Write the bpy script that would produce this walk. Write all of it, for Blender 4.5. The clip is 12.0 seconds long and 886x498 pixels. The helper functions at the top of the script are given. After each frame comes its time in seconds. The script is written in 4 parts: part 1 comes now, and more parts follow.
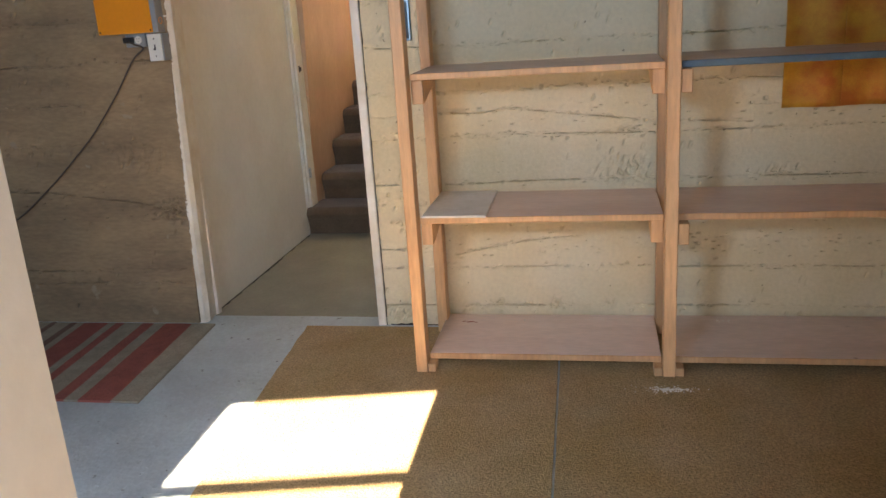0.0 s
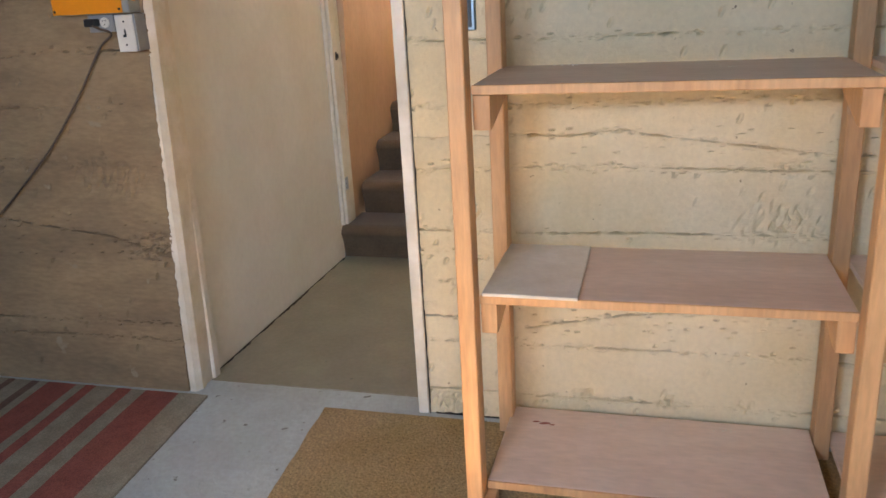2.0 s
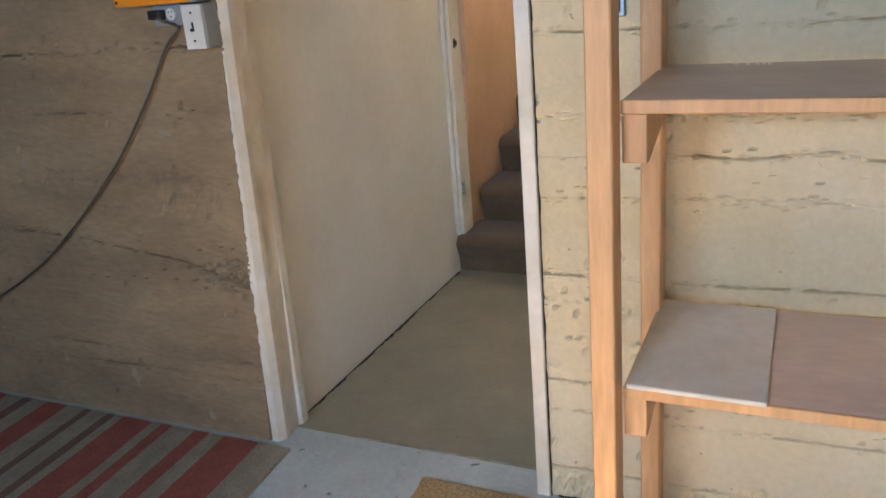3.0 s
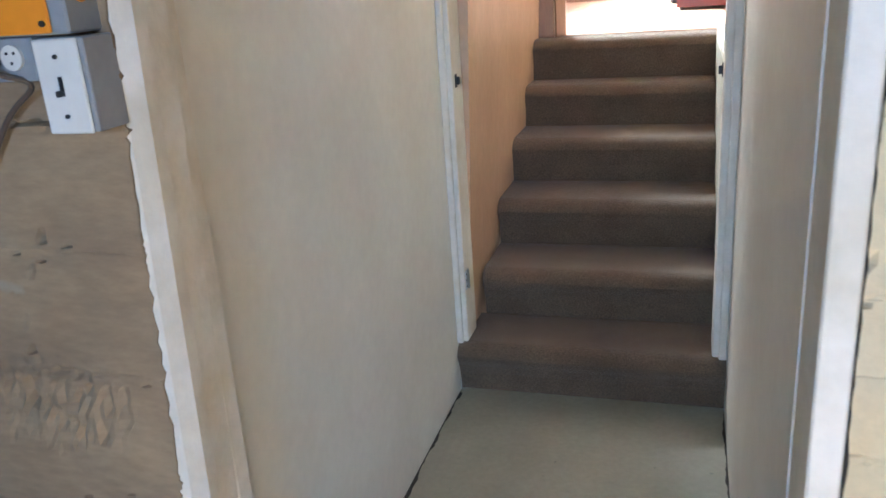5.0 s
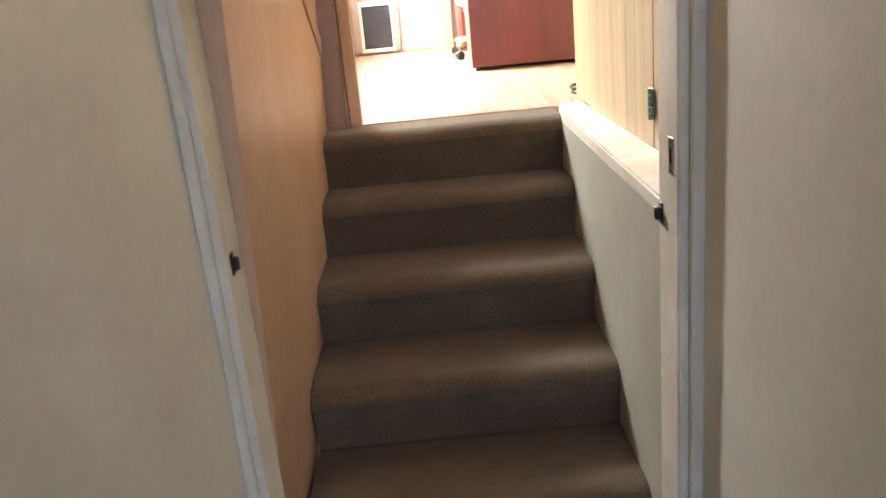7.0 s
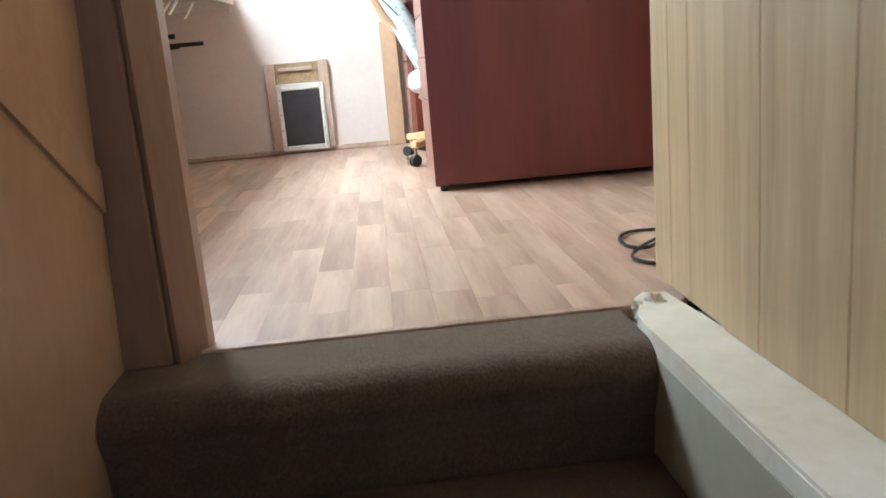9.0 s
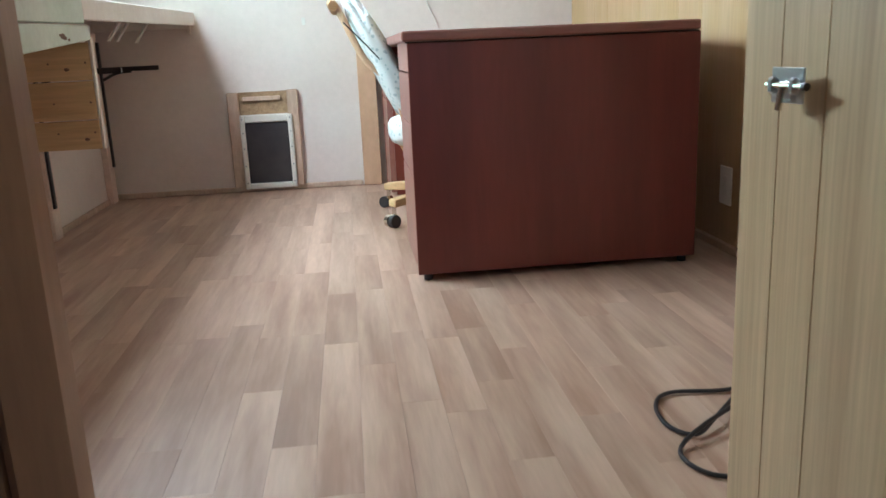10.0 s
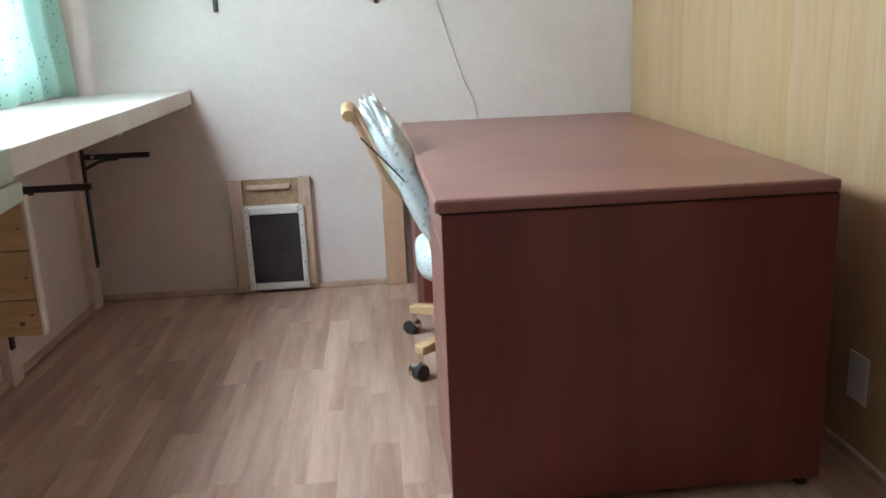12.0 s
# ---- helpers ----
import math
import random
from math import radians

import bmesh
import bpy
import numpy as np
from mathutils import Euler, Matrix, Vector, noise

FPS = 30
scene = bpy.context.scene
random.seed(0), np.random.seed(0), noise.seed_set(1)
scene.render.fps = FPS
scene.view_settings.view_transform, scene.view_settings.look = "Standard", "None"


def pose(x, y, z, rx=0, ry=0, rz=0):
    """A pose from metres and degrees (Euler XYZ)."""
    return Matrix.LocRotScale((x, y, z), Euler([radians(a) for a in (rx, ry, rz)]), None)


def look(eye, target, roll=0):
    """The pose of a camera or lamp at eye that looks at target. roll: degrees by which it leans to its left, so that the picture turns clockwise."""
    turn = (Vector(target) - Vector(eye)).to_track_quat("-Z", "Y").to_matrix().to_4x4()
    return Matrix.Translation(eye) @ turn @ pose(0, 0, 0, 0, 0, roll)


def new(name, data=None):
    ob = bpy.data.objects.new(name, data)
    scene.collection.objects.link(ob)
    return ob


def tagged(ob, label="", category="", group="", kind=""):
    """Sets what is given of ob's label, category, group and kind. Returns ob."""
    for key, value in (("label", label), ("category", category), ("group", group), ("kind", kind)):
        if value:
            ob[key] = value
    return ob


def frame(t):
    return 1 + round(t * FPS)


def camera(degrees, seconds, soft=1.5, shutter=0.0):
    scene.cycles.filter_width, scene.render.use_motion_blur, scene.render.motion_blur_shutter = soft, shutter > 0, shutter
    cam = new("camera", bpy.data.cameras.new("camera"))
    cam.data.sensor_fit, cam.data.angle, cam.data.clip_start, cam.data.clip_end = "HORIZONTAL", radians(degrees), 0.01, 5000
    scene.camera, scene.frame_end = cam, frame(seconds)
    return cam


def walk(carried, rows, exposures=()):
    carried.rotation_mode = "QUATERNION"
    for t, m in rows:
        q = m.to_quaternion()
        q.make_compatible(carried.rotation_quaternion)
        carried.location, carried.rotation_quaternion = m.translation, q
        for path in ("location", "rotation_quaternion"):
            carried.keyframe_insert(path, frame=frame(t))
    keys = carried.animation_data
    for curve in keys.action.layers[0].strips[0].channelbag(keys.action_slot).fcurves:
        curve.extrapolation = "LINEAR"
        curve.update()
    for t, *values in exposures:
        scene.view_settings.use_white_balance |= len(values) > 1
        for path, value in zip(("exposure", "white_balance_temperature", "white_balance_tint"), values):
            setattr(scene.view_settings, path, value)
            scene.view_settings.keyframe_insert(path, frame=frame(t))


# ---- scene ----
cam = camera(57.4, 12.0, shutter=0.25)
PATH = [
    (0, (1.958, -3.583, 1.475), (1.582, -1.704, 0.904), -3.8),
    (0.5, (1.879, -3.355, 1.491), (1.483, -1.494, 0.875), -2.7),
    (1, (1.841, -3.055, 1.49), (1.303, -1.226, 0.887), -3.0),
    (1.5, (1.833, -2.851, 1.477), (1.28, -1.02, 0.892), -2.9),
    (2, (1.721, -2.508, 1.487), (1.209, -0.678, 0.863), -3.2),
    (2.5, (1.625, -2.218, 1.466), (1.032, -0.422, 0.815), -3.6),
    (3, (1.558, -1.92, 1.483), (0.753, -0.211, 0.828), -4.9),
    (3.5, (1.356, -1.671, 1.489), (0.597, 0.066, 0.849), -4.2),
    (5.5, (0.600, -0.630, 1.495), (0.083, 1.186, 0.840), -5.1),
    (6, (0.486, -0.300, 1.555), (0.062, 1.540, 0.898), -5.9),
    (6.5, (0.410, -0.030, 1.598), (0.241, 1.859, 0.962), -4.8),
    (8.5, (0.408, 1.356, 1.623), (0.571, 3.274, 1.081), -7.0),
    (9, (0.471, 1.905, 1.587), (0.603, 3.849, 1.139), -4.9),
    (9.5, (0.483, 2.189, 1.685), (0.601, 4.139, 1.256), -4.5),
    (10, (0.482, 2.388, 1.816), (0.689, 4.32, 1.341), -2.6),
    (10.5, (0.486, 2.575, 1.882), (0.670, 4.505, 1.392), -1.5),
    (11, (0.492, 2.765, 1.989), (0.589, 4.696, 1.477), -2.0),
    (11.5, (0.478, 2.91, 2.114), (0.641, 4.837, 1.601), -2.2),
    (12, (0.536, 3.092, 2.174), (0.68, 5.03, 1.699), -2.4),
]
walk(cam, [(t, look(eye, target, roll)) for t, eye, target, roll in PATH],
     exposures=[(0.0, 3.75, 7900, 21), (0.5, 3.4, 8400, 21), (1.0, 3.35, 8400, 22), (1.5, 3.9, 8200, 23), (2.0, 4.05, 8000, 23), (3.0, 4.0, 7200, 19), (3.7, 4.1, 6900, 17), (5.5, 4.35, 5800, 14), (6.0, 4.2, 6500, 15), (6.5, 4.0, 7100, 18),
                (8.5, 2.5, 6000, 15), (9.0, 2.1, 5950, 13), (9.5, 1.6, 5900, 11), (10.0, 1.3, 5800, 11), (11.0, 1.1, 5750, 13), (12.0, 0.85, 5800, 14)])

# ---------------------------------------------------------------- light
SUN_EL, SUN_AZ = radians(33), radians(-1)      # azimuth of the way the light travels, from +y towards +x
world = bpy.data.worlds.new("sky")
scene.world = world
world.use_nodes = True
wn, wl = world.node_tree.nodes, world.node_tree.links
sky = wn.new("ShaderNodeTexSky")
sky.sky_type, sky.sun_disc = "NISHITA", False
sky.sun_elevation, sky.sun_rotation = SUN_EL, math.pi + SUN_AZ
wl.new(sky.outputs[0], wn["Background"].inputs[0])
wn["Background"].inputs[1].default_value = 0.075
sun = new("sun", bpy.data.lights.new("sun", "SUN"))
sun.data.energy, sun.data.angle, sun.data.color = 5.0, radians(0.5), (1.0, 0.92, 0.79)
way = Vector((math.sin(SUN_AZ) * math.cos(SUN_EL), math.cos(SUN_AZ) * math.cos(SUN_EL), -math.sin(SUN_EL)))
sun.matrix_world = Matrix.Translation((1, -9, 6)) @ way.to_track_quat("-Z", "Y").to_matrix().to_4x4()


def opening_light(name, centre, toward, width, height, watts, colour):
    lamp = new(name, bpy.data.lights.new(name, "AREA"))
    lamp.data.shape, lamp.data.size, lamp.data.size_y = "RECTANGLE", width, height
    lamp.data.energy, lamp.data.color = watts, colour
    lamp.matrix_world = look(centre, toward)
    return lamp


opening_light("window_light", (0.72, -4.02, 1.99), (1.3, -0.8, 0.9), 0.60, 0.28, 4.8, (0.36, 0.63, 1.0))
opening_light("doorway_light", (2.1, -4.1, 1.1), (1.9, -1.0, 0.9), 1.0, 1.9, 1.8, (0.56, 0.76, 1.0))
opening_light("study_curtain_light", (-0.86, 5.4, 2.66), (1.2, 5.3, 2.6), 1.6, 0.98, 19, (0.92, 0.98, 1.0))
opening_light("study_window_light", (-0.60, 5.25, 2.84), (1.2, 5.0, 1.7), 1.0, 0.5, 30, (0.90, 0.97, 1.0))

# ---------------------------------------------------------------- materials


def material(name, base, rough=0.8, metal=0.0, second=None, scale=3.0, stretch=(1, 1, 1), bump=0.0, grain=60.0,
             grain_mix=0.25, stain=0.5, vary=0.0, dark=0.0, spots=None, spot_scale=8.0, spot_size=0.62, coat=0.0, distance=0.01):
    """Base colour broken up at two scales, fine relief, optional stains; vary: by the piece."""
    m = bpy.data.materials.new(name)
    m.use_nodes = True
    n, l = m.node_tree.nodes, m.node_tree.links
    b = n["Principled BSDF"]
    b.inputs["Roughness"].default_value, b.inputs["Metallic"].default_value = rough, metal
    b.inputs["Coat Weight"].default_value = coat
    geo = n.new("ShaderNodeNewGeometry")
    mp = n.new("ShaderNodeMapping")
    mp.inputs["Scale"].default_value = stretch
    l.new(geo.outputs["Position"], mp.inputs[0])
    src = mp.outputs[0]
    info = n.new("ShaderNodeObjectInfo")
    if vary:
        add = n.new("ShaderNodeVectorMath")
        add.operation = "MULTIPLY_ADD"
        cmb = n.new("ShaderNodeCombineXYZ")
        for i in range(3):
            l.new(info.outputs["Random"], cmb.inputs[i])
        l.new(cmb.outputs[0], add.inputs[0])
        add.inputs[1].default_value = (37, 53, 71)
        l.new(src, add.inputs[2])
        src = add.outputs[0]
    big, fine = n.new("ShaderNodeTexNoise"), n.new("ShaderNodeTexNoise")
    for t, s, d in ((big, scale, 4), (fine, grain, 5)):
        t.inputs["Scale"].default_value, t.inputs["Detail"].default_value = s, d
        t.inputs["Roughness"].default_value = 0.6
        l.new(src, t.inputs[0])
    second = second or tuple(c * 0.8 for c in base)
    ramp = n.new("ShaderNodeValToRGB")
    ramp.color_ramp.elements[0].position, ramp.color_ramp.elements[1].position = 0.5 - 0.3 * stain, 0.5 + 0.3 * stain
    ramp.color_ramp.elements[0].color, ramp.color_ramp.elements[1].color = (*second, 1), (*base, 1)
    l.new(big.outputs[0], ramp.inputs[0])
    col = ramp.outputs[0]

    def times(colour, value_socket, lo, hi, near=0.3, far=0.7):
        mr = n.new("ShaderNodeMapRange")
        mr.inputs[1].default_value, mr.inputs[2].default_value = near, far
        mr.inputs[3].default_value, mr.inputs[4].default_value = lo, hi
        l.new(value_socket, mr.inputs[0])
        mul = n.new("ShaderNodeVectorMath")
        mul.operation = "SCALE"
        l.new(colour, mul.inputs[0])
        l.new(mr.outputs[0], mul.inputs["Scale"])
        return mul.outputs[0]

    col = times(col, fine.outputs[0], 1 - grain_mix, 1 + grain_mix)
    if vary:
        col = times(col, info.outputs["Random"], 1 - vary, 1 + vary, 0, 1)
    if spots:
        sp = n.new("ShaderNodeTexNoise")
        sp.inputs["Scale"].default_value, sp.inputs["Detail"].default_value = spot_scale, 6
        l.new(geo.outputs["Position"], sp.inputs[0])
        mr = n.new("ShaderNodeMapRange")
        mr.inputs[1].default_value, mr.inputs[2].default_value = spot_size, spot_size + 0.05
        l.new(sp.outputs[0], mr.inputs[0])
        mix = n.new("ShaderNodeMix")
        mix.data_type = "RGBA"
        l.new(mr.outputs[0], mix.inputs["Factor"])
        l.new(col, mix.inputs["A"])
        mix.inputs["B"].default_value = (*spots, 1)
        col = mix.outputs["Result"]
    l.new(col, b.inputs["Base Color"])
    if bump:
        bp = n.new("ShaderNodeBump")
        bp.inputs["Strength"].default_value, bp.inputs["Distance"].default_value = bump, distance
        l.new(fine.outputs[0], bp.inputs["Height"])
        l.new(bp.outputs[0], b.inputs["Normal"])
    return m


M = dict(
    floor=material("painted_concrete_floor", (0.52, 0.61, 0.63), 0.45, second=(0.40, 0.47, 0.49), scale=2.5, bump=0.5, grain=45, grain_mix=0.1, spots=(0.17, 0.18, 0.17), spot_scale=19, spot_size=0.66),
    hallfloor=material("green_grey_floor", (0.31, 0.29, 0.215), 0.6, second=(0.25, 0.24, 0.18), scale=3, bump=0.15, grain=50, grain_mix=0.07, spots=(0.16, 0.16, 0.13), spot_scale=30, spot_size=0.7),
    cream=material("cream_painted_concrete", (0.70, 0.61, 0.43), 0.85, second=(0.64, 0.52, 0.32), scale=1.8, bump=0.3, grain=55, grain_mix=0.06, spots=(0.24, 0.18, 0.12), spot_scale=38, spot_size=0.70),
    raw=material("brown_bare_concrete", (0.36, 0.255, 0.15), 0.95, second=(0.22, 0.155, 0.095), scale=2.8, stretch=(0.5, 1, 1.6), bump=0.2, grain=45, grain_mix=0.12, spots=(0.33, 0.27, 0.19), spot_scale=9, spot_size=0.66),
    lowwall=material("grey_green_wall_paint", (0.47, 0.46, 0.38), 0.5, second=(0.41, 0.39, 0.31), scale=2.5, bump=0.1, grain=30, grain_mix=0.04),
    joist=material("dark_timber_ceiling", (0.14, 0.09, 0.055), 0.8, second=(0.09, 0.06, 0.04), scale=4, stretch=(0.2, 1, 1), bump=0.2, grain=50),
    white=material("white_painted_wall", (0.80, 0.78, 0.71), 0.55, second=(0.73, 0.70, 0.62), scale=2, bump=0.12, grain=30, grain_mix=0.03),
    trim=material("white_gloss_trim", (0.80, 0.76, 0.68), 0.6, second=(0.68, 0.62, 0.50), scale=6, bump=0.15, grain=40, grain_mix=0.04),
    tan=material("tan_varnished_board", (0.60, 0.39, 0.25), 0.45, second=(0.52, 0.32, 0.195), scale=4, stretch=(1, 1, 0.5), bump=0.1, grain=40, grain_mix=0.06),
    pine=material("orange_pine", (0.66, 0.40, 0.21), 0.5, second=(0.56, 0.31, 0.15), scale=6, stretch=(1, 1, 0.12), bump=0.15, grain=70, grain_mix=0.14, vary=0.12),
    pine_x=material("pale_pine_board", (0.68, 0.47, 0.25), 0.5, second=(0.58, 0.36, 0.17), scale=7, stretch=(0.1, 1, 1.6), bump=0.12, grain=60, grain_mix=0.12, vary=0.1),
    ply=material("pinkish_shelf_board", (0.74, 0.60, 0.52), 0.5, second=(0.65, 0.50, 0.42), scale=5, stretch=(0.3, 1, 1), bump=0.12, grain=60, grain_mix=0.08, spots=(0.25, 0.13, 0.08), spot_scale=9, spot_size=0.74),
    card=material("white_board", (0.80, 0.78, 0.73), 0.7, second=(0.64, 0.60, 0.52), scale=4, bump=0.05, grain_mix=0.05),
    carpet=material("brown_loop_carpet", (0.43, 0.31, 0.165), 1.0, second=(0.37, 0.25, 0.105), scale=2.2, bump=1.0, grain=120, grain_mix=0.45, distance=0.008),
    stair=material("dark_brown_stair_carpet", (0.145, 0.100, 0.062), 1.0, second=(0.11, 0.075, 0.046), scale=5, bump=1.0, grain=190, grain_mix=0.35, distance=0.004),
    rugred=material("rug_red", (0.35, 0.105, 0.08), 0.95, scale=12, bump=0.6, grain=160, grain_mix=0.25),
    ruggrey=material("rug_grey_green", (0.34, 0.31, 0.24), 0.95, scale=12, bump=0.6, grain=160, grain_mix=0.25),
    rugdark=material("rug_brown", (0.20, 0.12, 0.09), 0.95, scale=12, bump=0.6, grain=160, grain_mix=0.25),
    orange=material("orange_sheet_metal", (0.85, 0.30, 0.02), 0.4, second=(0.78, 0.26, 0.02), grain_mix=0.03),
    grey=material("grey_painted_steel", (0.30, 0.32, 0.33), 0.45, grain_mix=0.05),
    plastic=material("ivory_plastic", (0.78, 0.76, 0.70), 0.35, grain_mix=0.02),
    black=material("black_painted_metal", (0.02, 0.02, 0.022), 0.4, grain_mix=0.1),
    cord=material("dark_brown_cord", (0.10, 0.07, 0.05), 0.6, grain_mix=0.1),
    steel=material("galvanised_steel", (0.62, 0.68, 0.72), 0.3, 1.0, grain_mix=0.08),
    cloth=material("orange_cloth", (0.60, 0.30, 0.03), 0.7, second=(0.48, 0.13, 0.015), scale=8, bump=0.2, grain=200, grain_mix=0.1),
    plank=material("laminate_strip", (0.55, 0.39, 0.295), 0.42, second=(0.35, 0.215, 0.15), scale=6, stretch=(2.0, 0.2, 1), bump=0.03, grain=45, grain_mix=0.06, vary=0.10),
    panel=material("oak_print_panelling", (0.55, 0.40, 0.235), 0.45, second=(0.43, 0.30, 0.17), scale=8, stretch=(2.0, 2.0, 0.07), bump=0.05, grain=75, grain_mix=0.13, vary=0.05),
    yellowpanel=material("yellow_panelling", (0.52, 0.36, 0.215), 0.45, second=(0.47, 0.31, 0.15), scale=5, stretch=(1, 1.5, 0.1), bump=0.06, grain=50, grain_mix=0.08, vary=0.04),
    pinkwall=material("pale_pink_wall", (0.70, 0.62, 0.57), 0.7, second=(0.64, 0.55, 0.50), scale=1.5, bump=0.1, grain=40, grain_mix=0.03),
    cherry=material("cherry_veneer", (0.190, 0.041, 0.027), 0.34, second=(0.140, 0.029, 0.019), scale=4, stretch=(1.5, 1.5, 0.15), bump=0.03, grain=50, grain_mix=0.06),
    # paler, pinker copy of the veneer: light reflected off the desk, put into the colour
    cherrylit=material("cherry_veneer_lit", (0.32, 0.145, 0.115), 0.3, second=(0.25, 0.105, 0.082), scale=3, stretch=(0.6, 1.2, 1), bump=0.03, grain=50, grain_mix=0.05, spots=(0.42, 0.25, 0.21), spot_scale=7, spot_size=0.72),
    brownjamb=material("brown_stained_trim", (0.34, 0.205, 0.13), 0.35, second=(0.27, 0.155, 0.095), scale=5, stretch=(1, 1, 0.15), bump=0.05, grain=50, grain_mix=0.1),
    mint=material("mint_painted_board", (0.62, 0.70, 0.62), 0.5, second=(0.50, 0.58, 0.50), scale=5, bump=0.1, grain=30, grain_mix=0.06, spots=(0.30, 0.22, 0.14), spot_scale=12, spot_size=0.75),
    ledge=material("white_ledge_paint", (0.76, 0.72, 0.66), 0.45, second=(0.68, 0.62, 0.55), scale=3, grain_mix=0.05),
    flap=material("smoked_flap", (0.035, 0.032, 0.035), 0.25, grain_mix=0.03, grain=8, second=(0.055, 0.05, 0.05), scale=5),
    osb=material("osb_board", (0.40, 0.27, 0.15), 0.8, second=(0.27, 0.18, 0.10), scale=25, bump=0.2, grain_mix=0.2),
    palewood=material("pale_weathered_wood", (0.56, 0.42, 0.32), 0.7, second=(0.44, 0.31, 0.22), scale=8, stretch=(1, 1, 0.3), bump=0.15, grain=60, grain_mix=0.12),
    darksteel=material("dull_zinc", (0.30, 0.38, 0.42), 0.35, 1.0, grain_mix=0.1),
    chrome=material("chrome", (0.75, 0.72, 0.66), 0.15, 1.0, grain_mix=0.02),
    rubber=material("black_rubber", (0.03, 0.03, 0.03), 0.5, grain_mix=0.1),
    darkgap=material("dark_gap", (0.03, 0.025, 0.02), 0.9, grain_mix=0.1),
)


for soft in ("stair",):
    sb = M[soft].node_tree.nodes["Principled BSDF"]
    sb.inputs["Sheen Weight"].default_value, sb.inputs["Sheen Roughness"].default_value = 0.2, 0.4


def printed(name, ground, motif, scale, size):
    """Cloth strewn with small motifs."""
    m = bpy.data.materials.new(name)
    m.use_nodes = True
    n, l = m.node_tree.nodes, m.node_tree.links
    b = n["Principled BSDF"]
    b.inputs["Roughness"].default_value = 0.9
    geo, vo = n.new("ShaderNodeNewGeometry"), n.new("ShaderNodeTexVoronoi")
    vo.inputs["Scale"].default_value = scale
    l.new(geo.outputs["Position"], vo.inputs[0])
    mr = n.new("ShaderNodeMapRange")
    mr.inputs[1].default_value, mr.inputs[2].default_value = size, size * 0.8
    l.new(vo.outputs["Distance"], mr.inputs[0])
    mix = n.new("ShaderNodeMix")
    mix.data_type = "RGBA"
    mix.inputs["A"].default_value, mix.inputs["B"].default_value = (*ground, 1), (*motif, 1)
    l.new(mr.outputs[0], mix.inputs["Factor"])
    l.new(mix.outputs["Result"], b.inputs["Base Color"])
    return m, b, mix


M["curtain"], cb, cmix = printed("mint_print_curtain", (0.64, 0.87, 0.79), (0.20, 0.42, 0.38), 42, 0.20)
cn, cl = M["curtain"].node_tree.nodes, M["curtain"].node_tree.links
ctr, cms = cn.new("ShaderNodeBsdfTranslucent"), cn.new("ShaderNodeMixShader")
cl.new(cmix.outputs["Result"], ctr.inputs[0])
cl.new(cb.outputs[0], cms.inputs[1])
cl.new(ctr.outputs[0], cms.inputs[2])
cms.inputs[0].default_value = 0.6
cth, cm2 = cn.new("ShaderNodeBsdfTransparent"), cn.new("ShaderNodeMixShader")
cm2.inputs[0].default_value = 0.10
cl.new(cms.outputs[0], cm2.inputs[1])
cl.new(cth.outputs[0], cm2.inputs[2])
cl.new(cm2.outputs[0], cn["Material Output"].inputs[0])
M["cushion"] = printed("floral_cushion_cloth", (0.66, 0.70, 0.69), (0.40, 0.49, 0.50), 48, 0.34)[0]

# ---------------------------------------------------------------- mesh helpers


def lean(bm, per_metre, z0):
    for v in bm.verts:
        v.co.x += per_metre * (v.co.z - z0)
    return bm


def to_mesh(name, bm, mat):
    me = bpy.data.meshes.new(name)
    bmesh.ops.recalc_face_normals(bm, faces=bm.faces)
    bm.to_mesh(me)
    bm.free()
    me.materials.append(mat)
    return me


def part(name, bm, mat, parent=None, label="", smooth=False):
    me = to_mesh(name, bm, mat)
    if smooth:
        me.shade_smooth()
    ob = new(name, me)
    if parent:
        ob.parent = parent
    return tagged(ob, label)


def thing(name, label, category, at=(0, 0, 0), group=""):
    e = new(name)
    e.matrix_world = Matrix.Translation(at)
    return tagged(e, label, category, group)


def hexa(bm, pts):
    """Eight corners: the lower four, then the upper four, both going round."""
    v = [bm.verts.new(p) for p in pts]
    for f in ((0, 1, 2, 3), (4, 5, 6, 7), (0, 1, 5, 4), (1, 2, 6, 5), (2, 3, 7, 6), (3, 0, 4, 7)):
        bm.faces.new([v[i] for i in f])
    return v


def hexa_bm(pts):
    bm = bmesh.new()
    hexa(bm, pts)
    return bm


def box(x0, x1, y0, y1, z0, z1, bevel=0.0, bm=None, seg=1):
    own = bm is None
    bm = bm or bmesh.new()
    v = hexa(bm, [(x0, y0, z0), (x1, y0, z0), (x1, y1, z0), (x0, y1, z0), (x0, y0, z1), (x1, y0, z1), (x1, y1, z1), (x0, y1, z1)])
    if bevel:
        es = {e for w in v for e in w.link_edges}
        bmesh.ops.bevel(bm, geom=list(es), offset=bevel, segments=seg, affect="EDGES", profile=0.6)
    return bm


def prism(profile, axis, a, b, bevel=0.0):
    """A profile of (u, v) pairs drawn out along an axis; u, v are the two others in order."""
    bm = bmesh.new()
    put = {"x": lambda p, s: (s, p[0], p[1]), "y": lambda p, s: (p[0], s, p[1]), "z": lambda p, s: (p[0], p[1], s)}[axis]
    lo, hi = [bm.verts.new(put(p, a)) for p in profile], [bm.verts.new(put(p, b)) for p in profile]
    bm.faces.new(lo), bm.faces.new(hi)
    for i in range(len(profile)):
        j = (i + 1) % len(profile)
        bm.faces.new((lo[i], lo[j], hi[j], hi[i]))
    if bevel:
        bmesh.ops.bevel(bm, geom=list(bm.edges), offset=bevel, segments=1, affect="EDGES")
    return bm


